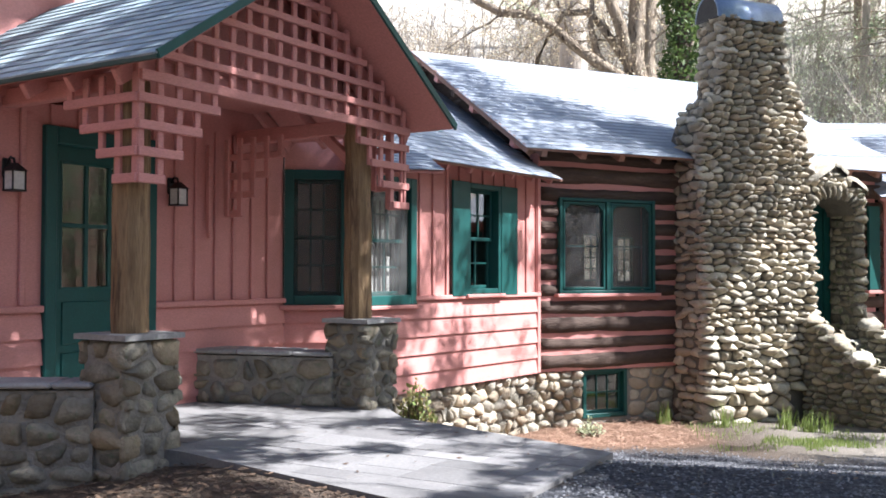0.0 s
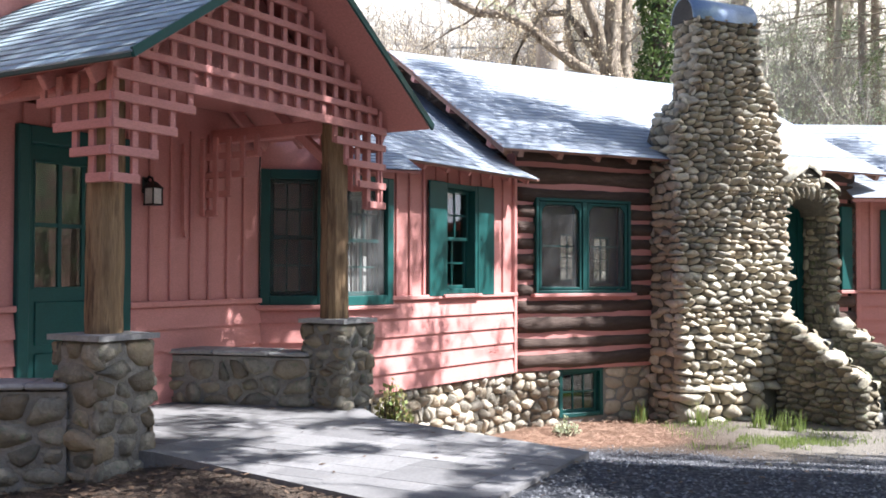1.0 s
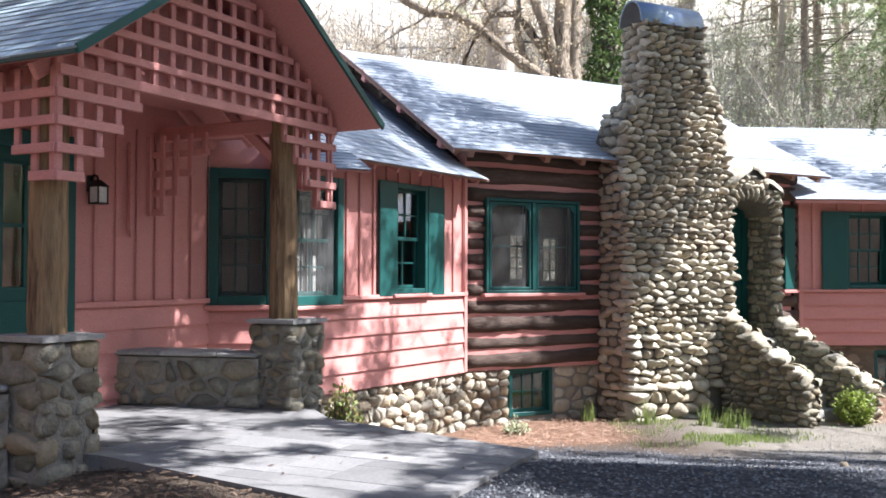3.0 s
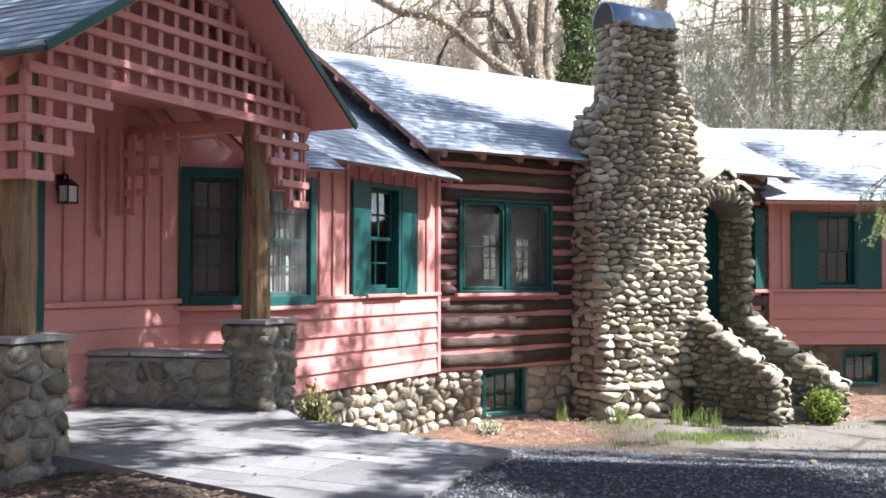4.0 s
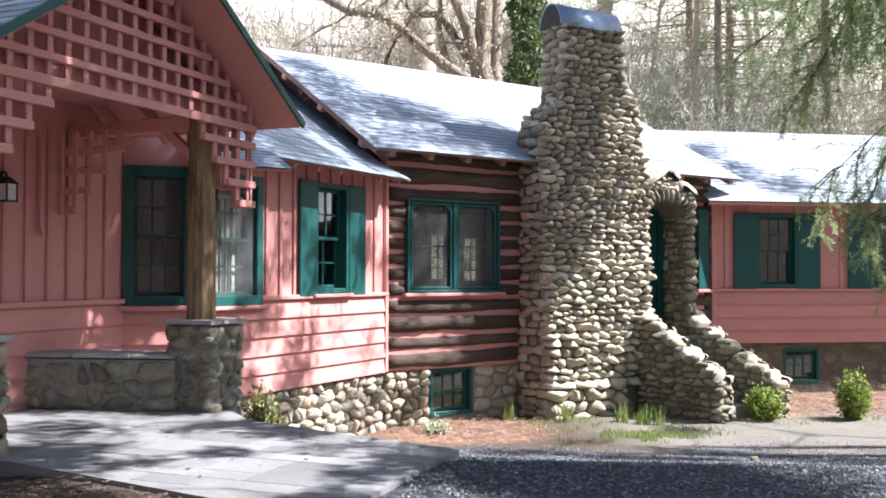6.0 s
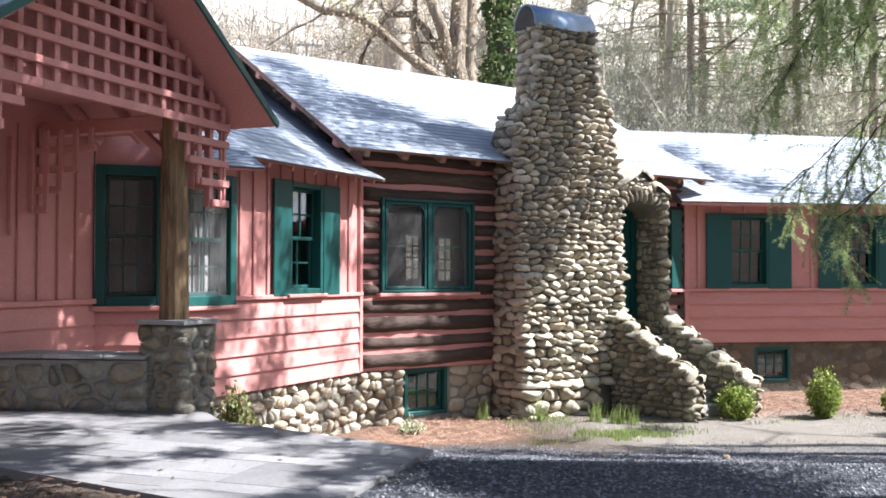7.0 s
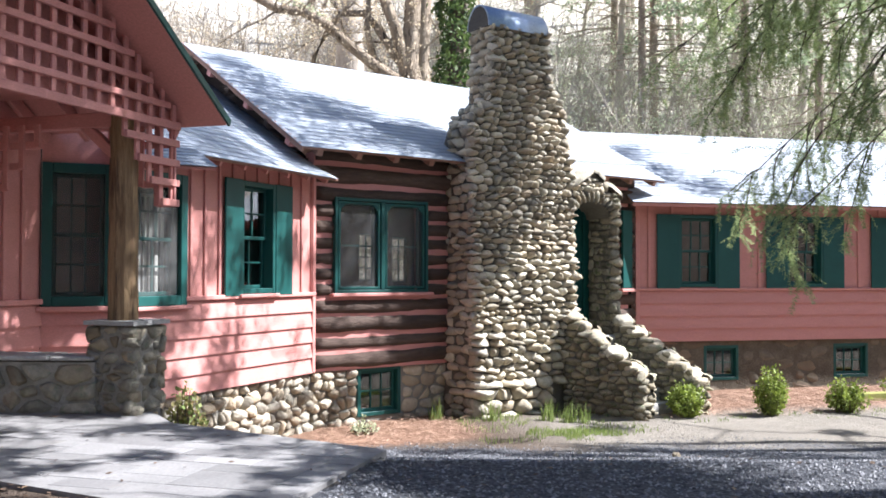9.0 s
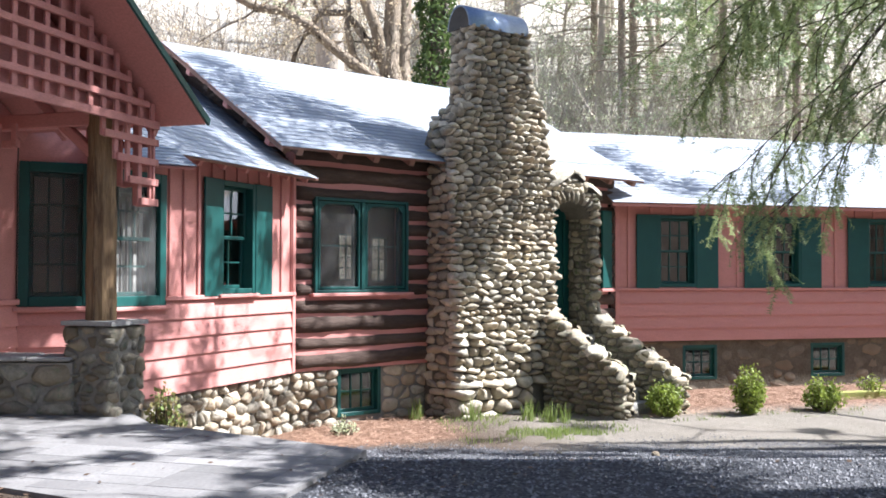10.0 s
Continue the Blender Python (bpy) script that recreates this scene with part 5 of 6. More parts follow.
def pine_tree(height, r, label):
    t = thing("pine_tree", Matrix(), label, "tree", "woodland trees")
    bm, tris = bmesh.new(), []
    tube(bm, [(0.05 * noise.noise(Vector((i, r, 0))), 0.05 * noise.noise(Vector((r, i, 5))), -0.4 + (height + 0.4) * i / 8) for i in range(9)], [r * (1 - 0.85 * i / 8) for i in range(9)], 8)
    z = height * 0.12
    while z < height * 0.98:
        k = 1 - z / height
        for _ in range(random.randint(2, 4)):
            a, ln = random.uniform(0, 6.283), height * 0.17 * (0.25 + k) * random.uniform(0.5, 1.1)
            d = Vector((math.cos(a), math.sin(a), 0.05))
            pts = [Vector((0, 0, z)) + d * ln * f + Vector((0, 0, -0.18 * ln * f * f)) for f in (0, 0.35, 0.7, 1)]
            tube(bm, pts, [0.03, 0.022, 0.014, 0.006], 4)
            if z < height * 0.3 and random.random() < 0.7:
                continue
            for _ in range(int(42 * ln)):
                f = random.uniform(0.3, 1.05)
                c = Vector((0, 0, z)) + d * ln * f + Vector((0, 0, -0.18 * ln * f * f)) + rand_dir() * 0.22
                tris.append(leaf(c, random.uniform(0.09, 0.2), 0.3))
        z += random.uniform(0.35, 0.6)
    part("trunk", bm, PINEBARK, t, smooth=True)
    piece("crown", leaves_mesh("crown", tris, LEAF_PINE), t)
    return t


def polar(az, d):
    x, y = d * math.sin(radians(az)), d * math.cos(radians(az))
    return x, y, ground_z(x, y)


random.seed(11)
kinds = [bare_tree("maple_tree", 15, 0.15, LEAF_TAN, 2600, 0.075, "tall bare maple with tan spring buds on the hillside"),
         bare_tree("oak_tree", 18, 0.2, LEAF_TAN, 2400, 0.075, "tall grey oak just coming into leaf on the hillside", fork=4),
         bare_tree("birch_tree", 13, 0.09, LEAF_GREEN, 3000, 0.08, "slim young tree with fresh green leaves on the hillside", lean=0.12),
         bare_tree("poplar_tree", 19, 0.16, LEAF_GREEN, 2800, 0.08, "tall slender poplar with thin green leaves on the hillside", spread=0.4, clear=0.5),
         pine_tree(17, 0.17, "pine with a straight trunk on the hillside, paled for haze"),
         pine_tree(12, 0.12, "young pine on the hillside, paled for haze")]
spots = []
random.seed(23)
tries = 0
while len(spots) < 66 and tries < 4000:
    tries += 1
    az, d = random.uniform(-22, 52), random.choice((random.uniform(33, 48), random.uniform(42, 85)))
    x, y, z = polar(az, d)
    if y > 29 and all((x - a) ** 2 + (y - b) ** 2 > 3.2 for a, b, _ in spots):
        spots.append((x, y, z))
first = set()
for x, y, z in spots:
    az = math.degrees(math.atan2(x, y))
    green = step(10, 24, az)
    weights = [1.6 - green, 1.5 - 0.9 * green, 0.8 + 0.8 * green, 0.7 + 0.5 * green, 0.15 + 0.45 * green, 0.15 + 0.45 * green]
    k = random.choices(range(6), weights)[0]
    s = random.uniform(0.75, 1.25)
    m = pose(x, y, z, random.uniform(-3, 3), random.uniform(-3, 3), random.uniform(0, 360))
    if k not in first:
        first.add(k)
        kinds[k].matrix_basis = m
    else:
        c = copy_thing(kinds[k], m)
        c.scale = (s, s, s)

for az, d, k in ((24.8, 34, 4), (25.45, 35, 4), (23.3, 36, 3), (30.5, 33, 4), (33.2, 34, 1), (34.4, 32, 4), (37.0, 34, 3), (21.0, 40, 2)):
    copy_thing(kinds[k], pose(*polar(az, d), 0, 0, az * 31))
# the great forked tree with a mossy limb, and the ivy-grown trunk beside it
random.seed(5)
big = thing("forked_tree", pose(*polar(11.2, 25)), "large forked old tree with a mossy limb behind the roof", "tree")
bm, tips = bmesh.new(), []
tube(bm, [(1.15, 0, -0.5), (0.9, 0, 2), (0.3, 0, 4.4), (0.0, 0, 6.0), (0.12, 0.1, 8), (0.3, 0, 12)], [0.5, 0.42, 0.34, 0.24, 0.22, 0.15], 14, 0.12)
tube(bm, [(0.95, 0.1, 2.0), (0.52, 0.15, 4.4), (0.33, 0.1, 6.0), (0.42, 0.1, 8), (0.9, 0.1, 12)], [0.24, 0.22, 0.2, 0.18, 0.1], 12, 0.1)
tube(bm, [(-0.02, 0, 5.0), (-0.13, 0, 6.0), (-0.4, -0.1, 6.9), (-0.75, -0.1, 7.8), (-1.3, 0, 9.5)], [0.2, 0.17, 0.15, 0.13, 0.1], 10, 0.06)
tube(bm, [(-0.05, 0.1, 5.8), (-0.57, 0.2, 6.6), (-0.93, 0.2, 7.1), (-1.2, 0.15, 7.3), (-1.8, 0.1, 7.25), (-2.16, 0.1, 6.7), (-2.45, 0.1, 6.1), (-2.55, 0.1, 5.5)], [0.13, 0.11, 0.10, 0.095, 0.085, 0.075, 0.06, 0.04], 8, 0.1)
tube(bm, [(-0.1, -0.1, 5.4), (-1.0, -0.3, 5.9), (-1.65, -0.4, 6.35), (-2.16, -0.4, 6.8), (-2.8, -0.4, 7.1), (-3.4, -0.4, 7.12), (-4.0, -0.3, 7.45), (-4.6, -0.2, 8.0)], [0.17, 0.15, 0.13, 0.12, 0.12, 0.11, 0.10, 0.08], 8, 0.12)
tube(bm, [(-0.2, 0, 5.2), (-0.6, 0.1, 5.7), (-0.95, 0.1, 6.2), (-1.1, 0.1, 6.9), (-1.05, 0.1, 8)], [0.13, 0.11, 0.10, 0.08, 0.05], 8, 0.12)
for base in ((0.3, 0.1, 8), (-1.3, 0, 9.5), (-2.8, -0.4, 7.1), (-3.4, -0.4, 7.12), (-1.8, 0.1, 7.25), (-2.16, 0.1, 6.7), (-0.57, 0.2, 6.6), (-1.65, -0.4, 6.35), (0.0, 0, 6.2)):
    for _ in range(3):
        grow(bm, tips, Vector(base), rand_dir(0.3), random.uniform(0.8, 2.0), 0.03, 2, 0.3, 4, 3)
part("trunk", bm, OLDBARK, big, smooth=True)
tris = [leaf(random.choice(tips) + rand_dir() * abs(random.gauss(0, 0.3)), random.uniform(0.035, 0.09)) for _ in range(4200)]
piece("crown", leaves_mesh("crown", tris, LEAF_TAN), big)
moss = [leaf(Vector((-2.16, -0.4, 6.85)).lerp(Vector((-4.0, -0.3, 7.5)), f) + Vector((0, 0, 0.16 * math.sin(math.pi * f))) + rand_dir(0.6) * 0.12, 0.07) for f in (random.random() for _ in range(420))]
tagged(piece("moss", leaves_mesh("moss", moss, LEAF_GREEN), big), kind="stuff")
old_tree = thing("old_tree", pose(*polar(7.6, 28)), "thick old grey trunk with broken limbs on the hillside", "tree")
bm, tips = bmesh.new(), []
tube(bm, [(0, 0, -0.5), (0.05, 0, 3), (0.0, 0, 5.5), (0.1, 0, 7), (0.0, 0, 10), (0.2, 0, 13)], [0.5, 0.42, 0.38, 0.36, 0.28, 0.18], 13, 0.14)
for z in (4.5, 5.6, 6.4, 7.2, 8):
    grow(bm, tips, Vector((0, 0, z)), rand_dir(0.2), random.uniform(1.5, 3), 0.07, 2, 0.3, 5, 3)
part("trunk", bm, TRUNK, old_tree, smooth=True)
piece("crown", leaves_mesh("crown", [leaf(random.choice(tips) + rand_dir() * abs(random.gauss(0, 0.3)), random.uniform(0.035, 0.08)) for _ in range(3000)], LEAF_TAN), old_tree)
ivy_tree = thing("ivy_tree", pose(*polar(13.9, 23.5)), "tall tree trunk thickly covered with green ivy", "tree")
part("trunk", tube(bmesh.new(), [(0, 0, -0.5), (0.03, 0, 3), (-0.02, 0, 6), (0.1, 0, 9), (0.1, 0.1, 13)], [0.28, 0.25, 0.22, 0.18, 0.12], 10, 0.05), DARKTRUNK, ivy_tree, smooth=True)
tris = []
for _ in range(9000):
    a, z = random.uniform(0, 6.283), random.uniform(1, 12)
    r = 0.30 + abs(random.gauss(0, 0.10)) + 0.28 * noise.noise(Vector((math.cos(a), math.sin(a), z * 0.9)))
    tris.append(leaf(Vector((r * math.cos(a), r * math.sin(a), z)), random.uniform(0.09, 0.18), 0.4))
piece("ivy", leaves_mesh("ivy", tris, LEAF_IVY), ivy_tree)

# brush and twigs on the slope behind the house
random.seed(31)
tris, green_tris, bm = [], [], bmesh.new()
for _ in range(2600):
    x, y, z = polar(random.uniform(-14, 44), random.uniform(24, 40))
    if y < 22:
        continue
    h = random.uniform(1.2, 4.5)
    d = Vector((random.gauss(0, 0.35), random.gauss(0, 0.35), 1)).normalized()
    p = Vector((x, y, z))
    tube(bm, [p, p + d * h * 0.5 + rand_dir() * 0.15, p + d * h + rand_dir() * 0.3], [0.022, 0.016, 0.006], 3)
    for _ in range(5):
        q = p + d * h * random.uniform(0.35, 0.9)
        e = q + (d + rand_dir() * 0.9).normalized() * h * random.uniform(0.2, 0.45)
        tube(bm, [q, e], [0.012, 0.004], 3)
        for _ in range(14):
            (tris if math.atan2(x, y) < radians(random.uniform(6, 17)) else green_tris).append(leaf(q.lerp(e, random.random()) + rand_dir() * 0.12, random.uniform(0.03, 0.075)))
tagged(link("brush", bm, TRUNK), "bare tan brush, paled for haze, on the slope behind the house", "brush", kind="stuff")
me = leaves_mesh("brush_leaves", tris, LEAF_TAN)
tagged(piece("brush_leaves", me), "haze-paled tan spring leaves on the brush", "leaves", kind="stuff")

# green saplings towards the wing, their leaves paled for haze
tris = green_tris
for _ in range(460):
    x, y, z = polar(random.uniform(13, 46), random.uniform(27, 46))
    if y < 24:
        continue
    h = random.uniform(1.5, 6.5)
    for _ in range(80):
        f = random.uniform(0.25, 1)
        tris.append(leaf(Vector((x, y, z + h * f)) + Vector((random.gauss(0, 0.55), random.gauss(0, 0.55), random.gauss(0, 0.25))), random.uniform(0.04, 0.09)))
tagged(piece("sapling_leaves", leaves_mesh("sapling_leaves", tris, LEAF_GREEN)), "haze-paled green leaves of saplings on the hillside", "leaves", kind="stuff")

# unseen trees behind and beside the viewer, added to cast dappled shade
random.seed(47)


def shade_tree(x, y, top, crown, n, size, label, name="shade_tree", material=LEAF_GREEN, gaps=-0.12):
    t = thing(name, pose(x, y, ground_z(x, y)), label, "tree", "yard trees")
    bm, tips = bmesh.new(), []
    tube(bm, [(0, 0, -0.4), (0.05, 0, top * 0.3), (0, 0.1, top * 0.6), (0.1, 0, top)], [0.3, 0.24, 0.18, 0.06], 9, 0.05)
    joints = [(Vector((0.03, 0.05, top * f)), 0.07) for f in (0.45, 0.6, 0.75, 0.9)]
    for cx, cy, cz, cr in sorted(crown, key=lambda c: c[0] ** 2 + c[1] ** 2 + (c[2] - top * 0.7) ** 2):
        c = Vector((cx, cy, cz))
        p0, r0 = min(joints, key=lambda q: (q[0] - c).length)
        r1 = max(0.012, r0 * 0.7)
        tube(bm, [p0, p0.lerp(c, 0.5) + rand_dir() * 0.15, c], [r1, r1 * 0.9, r1 * 0.75], 5)
        joints.append((c, r1))
        for _ in range(5):
            grow(bm, tips, c, rand_dir(0.2), cr * random.uniform(0.6, 1.0), 0.01, 1, 0.3, 3, 3)
    part("trunk", bm, TRUNK, t, smooth=True)
    tris = []
    for cx, cy, cz, cr in crown:
        for _ in range(int(n * cr * cr)):
            v = rand_dir() * cr * random.uniform(0.35, 1.0)
            v.z *= 0.55
            if noise.noise(Vector((cx, cy, cz)) + v * 0.9) > gaps:
                tris.append(leaf(Vector((cx, cy, cz)) + v, size * random.uniform(0.6, 1.4)))
    piece("crown", leaves_mesh("crown", tris, material), t)


SUNWARD = Vector((math.cos(radians(SUN_EL)) * math.sin(radians(SUN_AZ)), math.cos(radians(SUN_EL)) * math.cos(radians(SUN_AZ)), math.sin(radians(SUN_EL))))


def boughs_over(root, spots_):
    """Crown clumps of a tree whose shade falls on the spots given as (place, distance, radius)."""
    base = Vector((root[0], root[1], ground_z(*root)))
    return [(*(Vector(p) + SUNWARD * d - base), r) for p, d, r in spots_]


def on_wall(m, u, y, z):
    return m @ Vector((u, y, z))


def on_roof(m, u, s, y0, z0, pitch):
    return m @ Vector((u, y0 + s * math.cos(pitch), z0 + s * math.sin(pitch)))


log_top = lambda u, s: on_roof(M_L, u, s, -0.40, 2.61, LP)
bay_top = lambda u, s: on_roof(M_C, u, s, -0.38, 2.25, BP)
wing_top = lambda u, s: on_roof(M_R, u, s, -0.40, 2.25, WP)
# three added trees, each crown clump set sunward of a spot to shade
root = (10.5, 3.0)
shade_tree(*root, 11, boughs_over(root, [
    (on_wall(M_F, 0.2, 0.6, 2.75), 8.5, 0.9), (on_wall(M_F, 0.5, 1.7, 2.9), 9.0, 0.6), (on_wall(M_F, 1.1, 0.4, 3.3), 9.5, 0.8), (on_wall(M_F, 0.0, 2.3, 2.6), 8.6, 0.6),
    (on_wall(M_F, -0.1, -0.2, 2.1), 8.0, 0.8), (on_wall(M_F, 0.8, -0.2, 2.6), 8.2, 0.8), (on_wall(M_F, 1.6, -0.2, 2.9), 8.0, 0.8), (on_wall(M_F, 2.4, -0.2, 2.5), 7.6, 0.7), (on_wall(M_F, 2.6, -0.1, 1.7), 7.4, 0.6),
    ((-1.96, 6.0, 1.3), 8.0, 0.6), ((-1.96, 6.0, 0.2), 8.4, 0.9), ((-2.8, 6.0, 0.0), 8.6, 0.9), ((-1.2, 7.2, 0.0), 7.6, 0.7), ((-0.75, 8.0, 0.9), 7.2, 0.5),
    (on_wall(M_B, 0.3, 0, 2.25), 6.6, 0.5), (on_wall(M_A, -0.2, 0, 2.4), 6.8, 0.5), (on_wall(M_F, 1.2, -0.2, 2.95), 6.4, 0.5), (on_wall(M_A, -2.3, 0, 0.7), 7.4, 0.6), (on_wall(M_A, -3.0, 0, 0.6), 7.4, 0.6), ((-0.5, 8.0, 0.4), 6.2, 0.45), ((-0.5, 8.0, 0.0), 6.4, 0.4), (on_wall(M_F, -0.4, 2.5, 3.4), 8.6, 0.8), (on_wall(M_F, -1.1, 2.5, 3.2), 8.6, 0.9), (on_wall(M_F, -0.3, 2.5, 3.0), 8.2, 0.6), (on_wall(M_B, 0.15, 0, 2.2), 5.6, 0.35), (on_wall(M_F, 0.6, 2.5, 3.7), 8.6, 0.8), ((-1.75, 6.0, 0.5), 5.6, 0.5), (on_wall(M_A, -0.25, 0, 0.55), 5.4, 0.3), (on_wall(M_B, 0.3, 0, 0.6), 5.4, 0.3), ((-1.75, 6.0, 0.0), 5.6, 0.5), ((-1.8, 6.0, -0.4), 5.8, 0.5), ((-2.0, 6.0, 1.6), 6.0, 0.5), (on_wall(M_A, -0.8, 0, 0.6), 6.2, 0.5), (on_wall(M_A, -0.3, 0, 0.9), 6.2, 0.45),
    (on_wall(M_A, -1.1, 0, 1.4), 7.8, 0.6), (on_wall(M_A, -0.5, 0, 1.5), 7.6, 0.5), (on_wall(M_A, -0.9, 0, 0.5), 7.4, 0.4), (on_wall(M_B, 0.3, 0, 1.4), 7.4, 0.5), (on_wall(M_F, 2.0, -0.2, 3.2), 8.6, 0.7), (on_wall(M_F, 1.3, -0.2, 2.3), 8.0, 0.6),
    ((0.7, 5.7, 0.0), 7.4, 0.3), ((0.15, 4.75, 0.0), 7.6, 0.35), ((0.45, 6.2, 0.0), 7.4, 0.4), ((0.1, 6.9, 0.0), 7.4, 0.5), ((-0.5, 7.4, 0.0), 7.4, 0.45), ((-1.35, 6.4, 0.0), 7.8, 0.35), ((-0.4, 6.1, 0.0), 7.6, 0.22), ((0.45, 5.35, 0.0), 7.4, 0.3), ((-0.8, 5.75, 0.0), 7.6, 0.3), ((-1.8, 6.1, 0.35), 7.0, 0.6), ((-1.8, 6.0, -0.3), 7.2, 0.6), ((-2.3, 6.0, 0.3), 7.4, 0.6), ((-1.8, 6.1, 0.9), 7.2, 0.5), ((-1.85, 6.1, 1.9), 7.2, 0.5), ((-1.0, 5.2, -0.1), 8.0, 0.6),
    ((1.6, 7.2, -0.3), 7.2, 0.9), ((2.4, 6.2, -0.2), 7.6, 0.9), ((3.0, 7.6, -0.4), 7.4, 0.9), ((1.8, 8.6, -0.5), 7.0, 0.8), ((4.2, 7.0, -0.4), 7.6, 0.9), ((1.5, 5.2, -0.1), 8.0, 0.8), ((3.6, 8.9, -0.6), 7.2, 0.8), ((5.6, 7.6, -0.5), 7.8, 0.9)]),
    3600, 0.085, "tall leafy tree standing beside the drive", gaps=-0.15)
root = (15.5, 7.6)
shade_tree(*root, 14, boughs_over(root, [
    (on_wall(M_C, 1.2, 0, 1.3), 9.0, 0.45), (on_wall(M_C, 2.0, 0, 1.2), 8.8, 0.4), (on_wall(M_C, 2.9, 0, 1.35), 8.6, 0.35), (on_wall(M_C, 0.5, 0, 0.4), 9.0, 0.48), (on_wall(M_C, 1.6, 0, 0.1), 8.8, 0.42), (on_wall(M_C, 2.4, 0, 0.4), 8.8, 0.37), (on_wall(M_C, 1.3, 0, -0.5), 9.0, 0.35), (on_wall(M_C, 1.1, 0, 0.6), 9.0, 0.25), (on_wall(M_C, 3.0, 0, 0.15), 8.8, 0.25), (on_wall(M_C, 0.7, 0, -0.2), 9.0, 0.25), (on_wall(M_C, 1.9, 0, -0.5), 8.8, 0.3), (on_wall(M_C, 3.2, 0, -0.5), 8.8, 0.25), (on_wall(M_C, 0.3, 0, 1.4), 9.2, 0.45), (on_wall(M_C, 2.6, 0, -0.5), 8.8, 0.25),
    (on_wall(M_L, 0.15, 0, 1.3), 8.6, 0.35), (on_wall(M_L, 0.9, 0, 1.3), 8.6, 0.5), (on_wall(M_L, 0.3, 0, 0.45), 8.4, 0.3), (on_wall(M_L, 0.5, 0, -0.5), 8.4, 0.25),
    (on_wall(M_Q, 0.25, 0, 1.2), 7.2, 0.3), (on_wall(M_Q, 0.35, 0, 1.8), 7.2, 0.4), (on_wall(M_Q, 0.4, 0, 2.4), 7.3, 0.45), (on_wall(M_Q, 0.5, 0, 3.0), 7.4, 0.45), (on_wall(M_Q, 0.6, 0, 3.6), 7.6, 0.4), (on_wall(M_Q, 0.75, 0, 4.2), 7.8, 0.35), (on_wall(M_Q, 0.35, 0, 1.5), 8.4, 0.4), (on_wall(M_Q, 0.4, 0, 2.1), 8.4, 0.5), (on_wall(M_Q, 0.45, 0, 2.7), 8.6, 0.55), (on_wall(M_Q, 0.65, 0, 3.3), 8.8, 0.45), (on_wall(M_Q, 0.8, 0, 3.9), 9.0, 0.42), (on_wall(M_Q, 0.9, 0, 4.4), 9.0, 0.4), (on_wall(M_Q, 1.2, 0, 2.2), 8.4, 0.2), (on_wall(M_Q, 0.1, 0, 0.9), 8.4, 0.25),
    (on_wall(M_Q, 2.6, 0, 1.6), 8.0, 0.5), (on_wall(M_Q, 2.6, 0, 0.8), 8.0, 0.5), (on_wall(M_Q, 2.9, -0.8, 0.2), 8.2, 0.35),
    ((5.2, 9.0, -0.6), 8.4, 0.9), ((7.0, 9.0, -0.7), 8.6, 0.9), ((8.6, 9.4, -0.8), 9.0, 0.9), ((6.4, 8.2, -0.6), 8.8, 0.9), ((2.6, 9.7, -0.6), 8.4, 0.6), ((4.4, 10.0, -0.7), 8.6, 0.6), ((4.9, 11.6, -0.8), 8.4, 0.4), ((7.6, 10.6, -0.8), 9.0, 0.35), ((3.4, 11.0, -0.7), 8.4, 0.4), ((6.2, 10.9, -0.8), 8.8, 0.3), ((5.6, 10.2, -0.7), 8.8, 0.5)]),
    2600, 0.08, "tall leafy tree standing beyond the hemlock", gaps=-0.12)
root = (17.5, 8.0)
shade_tree(*root, 15, boughs_over(root, [
    (log_top(-0.1, 2.5), 9.0, 0.8), (log_top(0.3, 1.5), 9.4, 1.0), (log_top(0.9, 0.8), 9.0, 1.0), (log_top(1.7, 0.6), 9.2, 0.9), (log_top(1.1, 1.7), 9.6, 0.8), (log_top(2.4, 0.5), 8.8, 0.8), (log_top(0.0, 3.2), 9.8, 0.5), (log_top(2.2, 1.2), 9.0, 0.5),
    (bay_top(1.0, 0.4), 9.6, 0.9), (bay_top(1.9, 0.5), 9.3, 0.9), (bay_top(2.8, 0.5), 9.0, 0.8), (bay_top(1.8, 1.4), 9.8, 0.9), (bay_top(3.0, 1.5), 9.4, 0.8), (bay_top(0.9, 1.2), 9.8, 0.8),
    (wing_top(0.7, 1.2), 8.0, 0.6), (wing_top(1.4, 0.7), 8.2, 0.5), (wing_top(0.5, 2.2), 8.4, 0.5), (wing_top(3.2, 0.3), 8.2, 0.4)]),
    3200, 0.066, "tall thinly leafed tree standing before the wing", gaps=-0.32)
for az, d, k, s in ((150, 15, 1, 1.0), (172, 13, 3, 1.0), (200, 14, 0, 1.0), (215, 18, 3, 1.1), (228, 13, 4, 0.9), (240, 17, 1, 1.0), (252, 20, 2, 1.0), (262, 15, 5, 1.2), (275, 22, 3, 1.0), (185, 20, 4, 1.1), (165, 30, 1, 1.0), (145, 32, 3, 1.0), (130, 30, 0, 1.0), (135, 18, 3, 1.0), (158, 22, 4, 1.0)):
    c = copy_thing(kinds[k], pose(*polar(az, d), 0, 0, az * 7))
    c.scale = (s, s, s)
# unseen copies of the woodland trees, added for the window panes to reflect
for i in range(20):
    c = copy_thing(kinds[(i * 5 + 2) % 6], pose(*polar(random.uniform(52, 112), random.uniform(36, 54)), 0, 0, i * 53))
for i in range(14):
    c = copy_thing(kinds[4 + i % 2], pose(*polar(random.uniform(64, 100), random.uniform(31, 44)), 0, 0, i * 41))
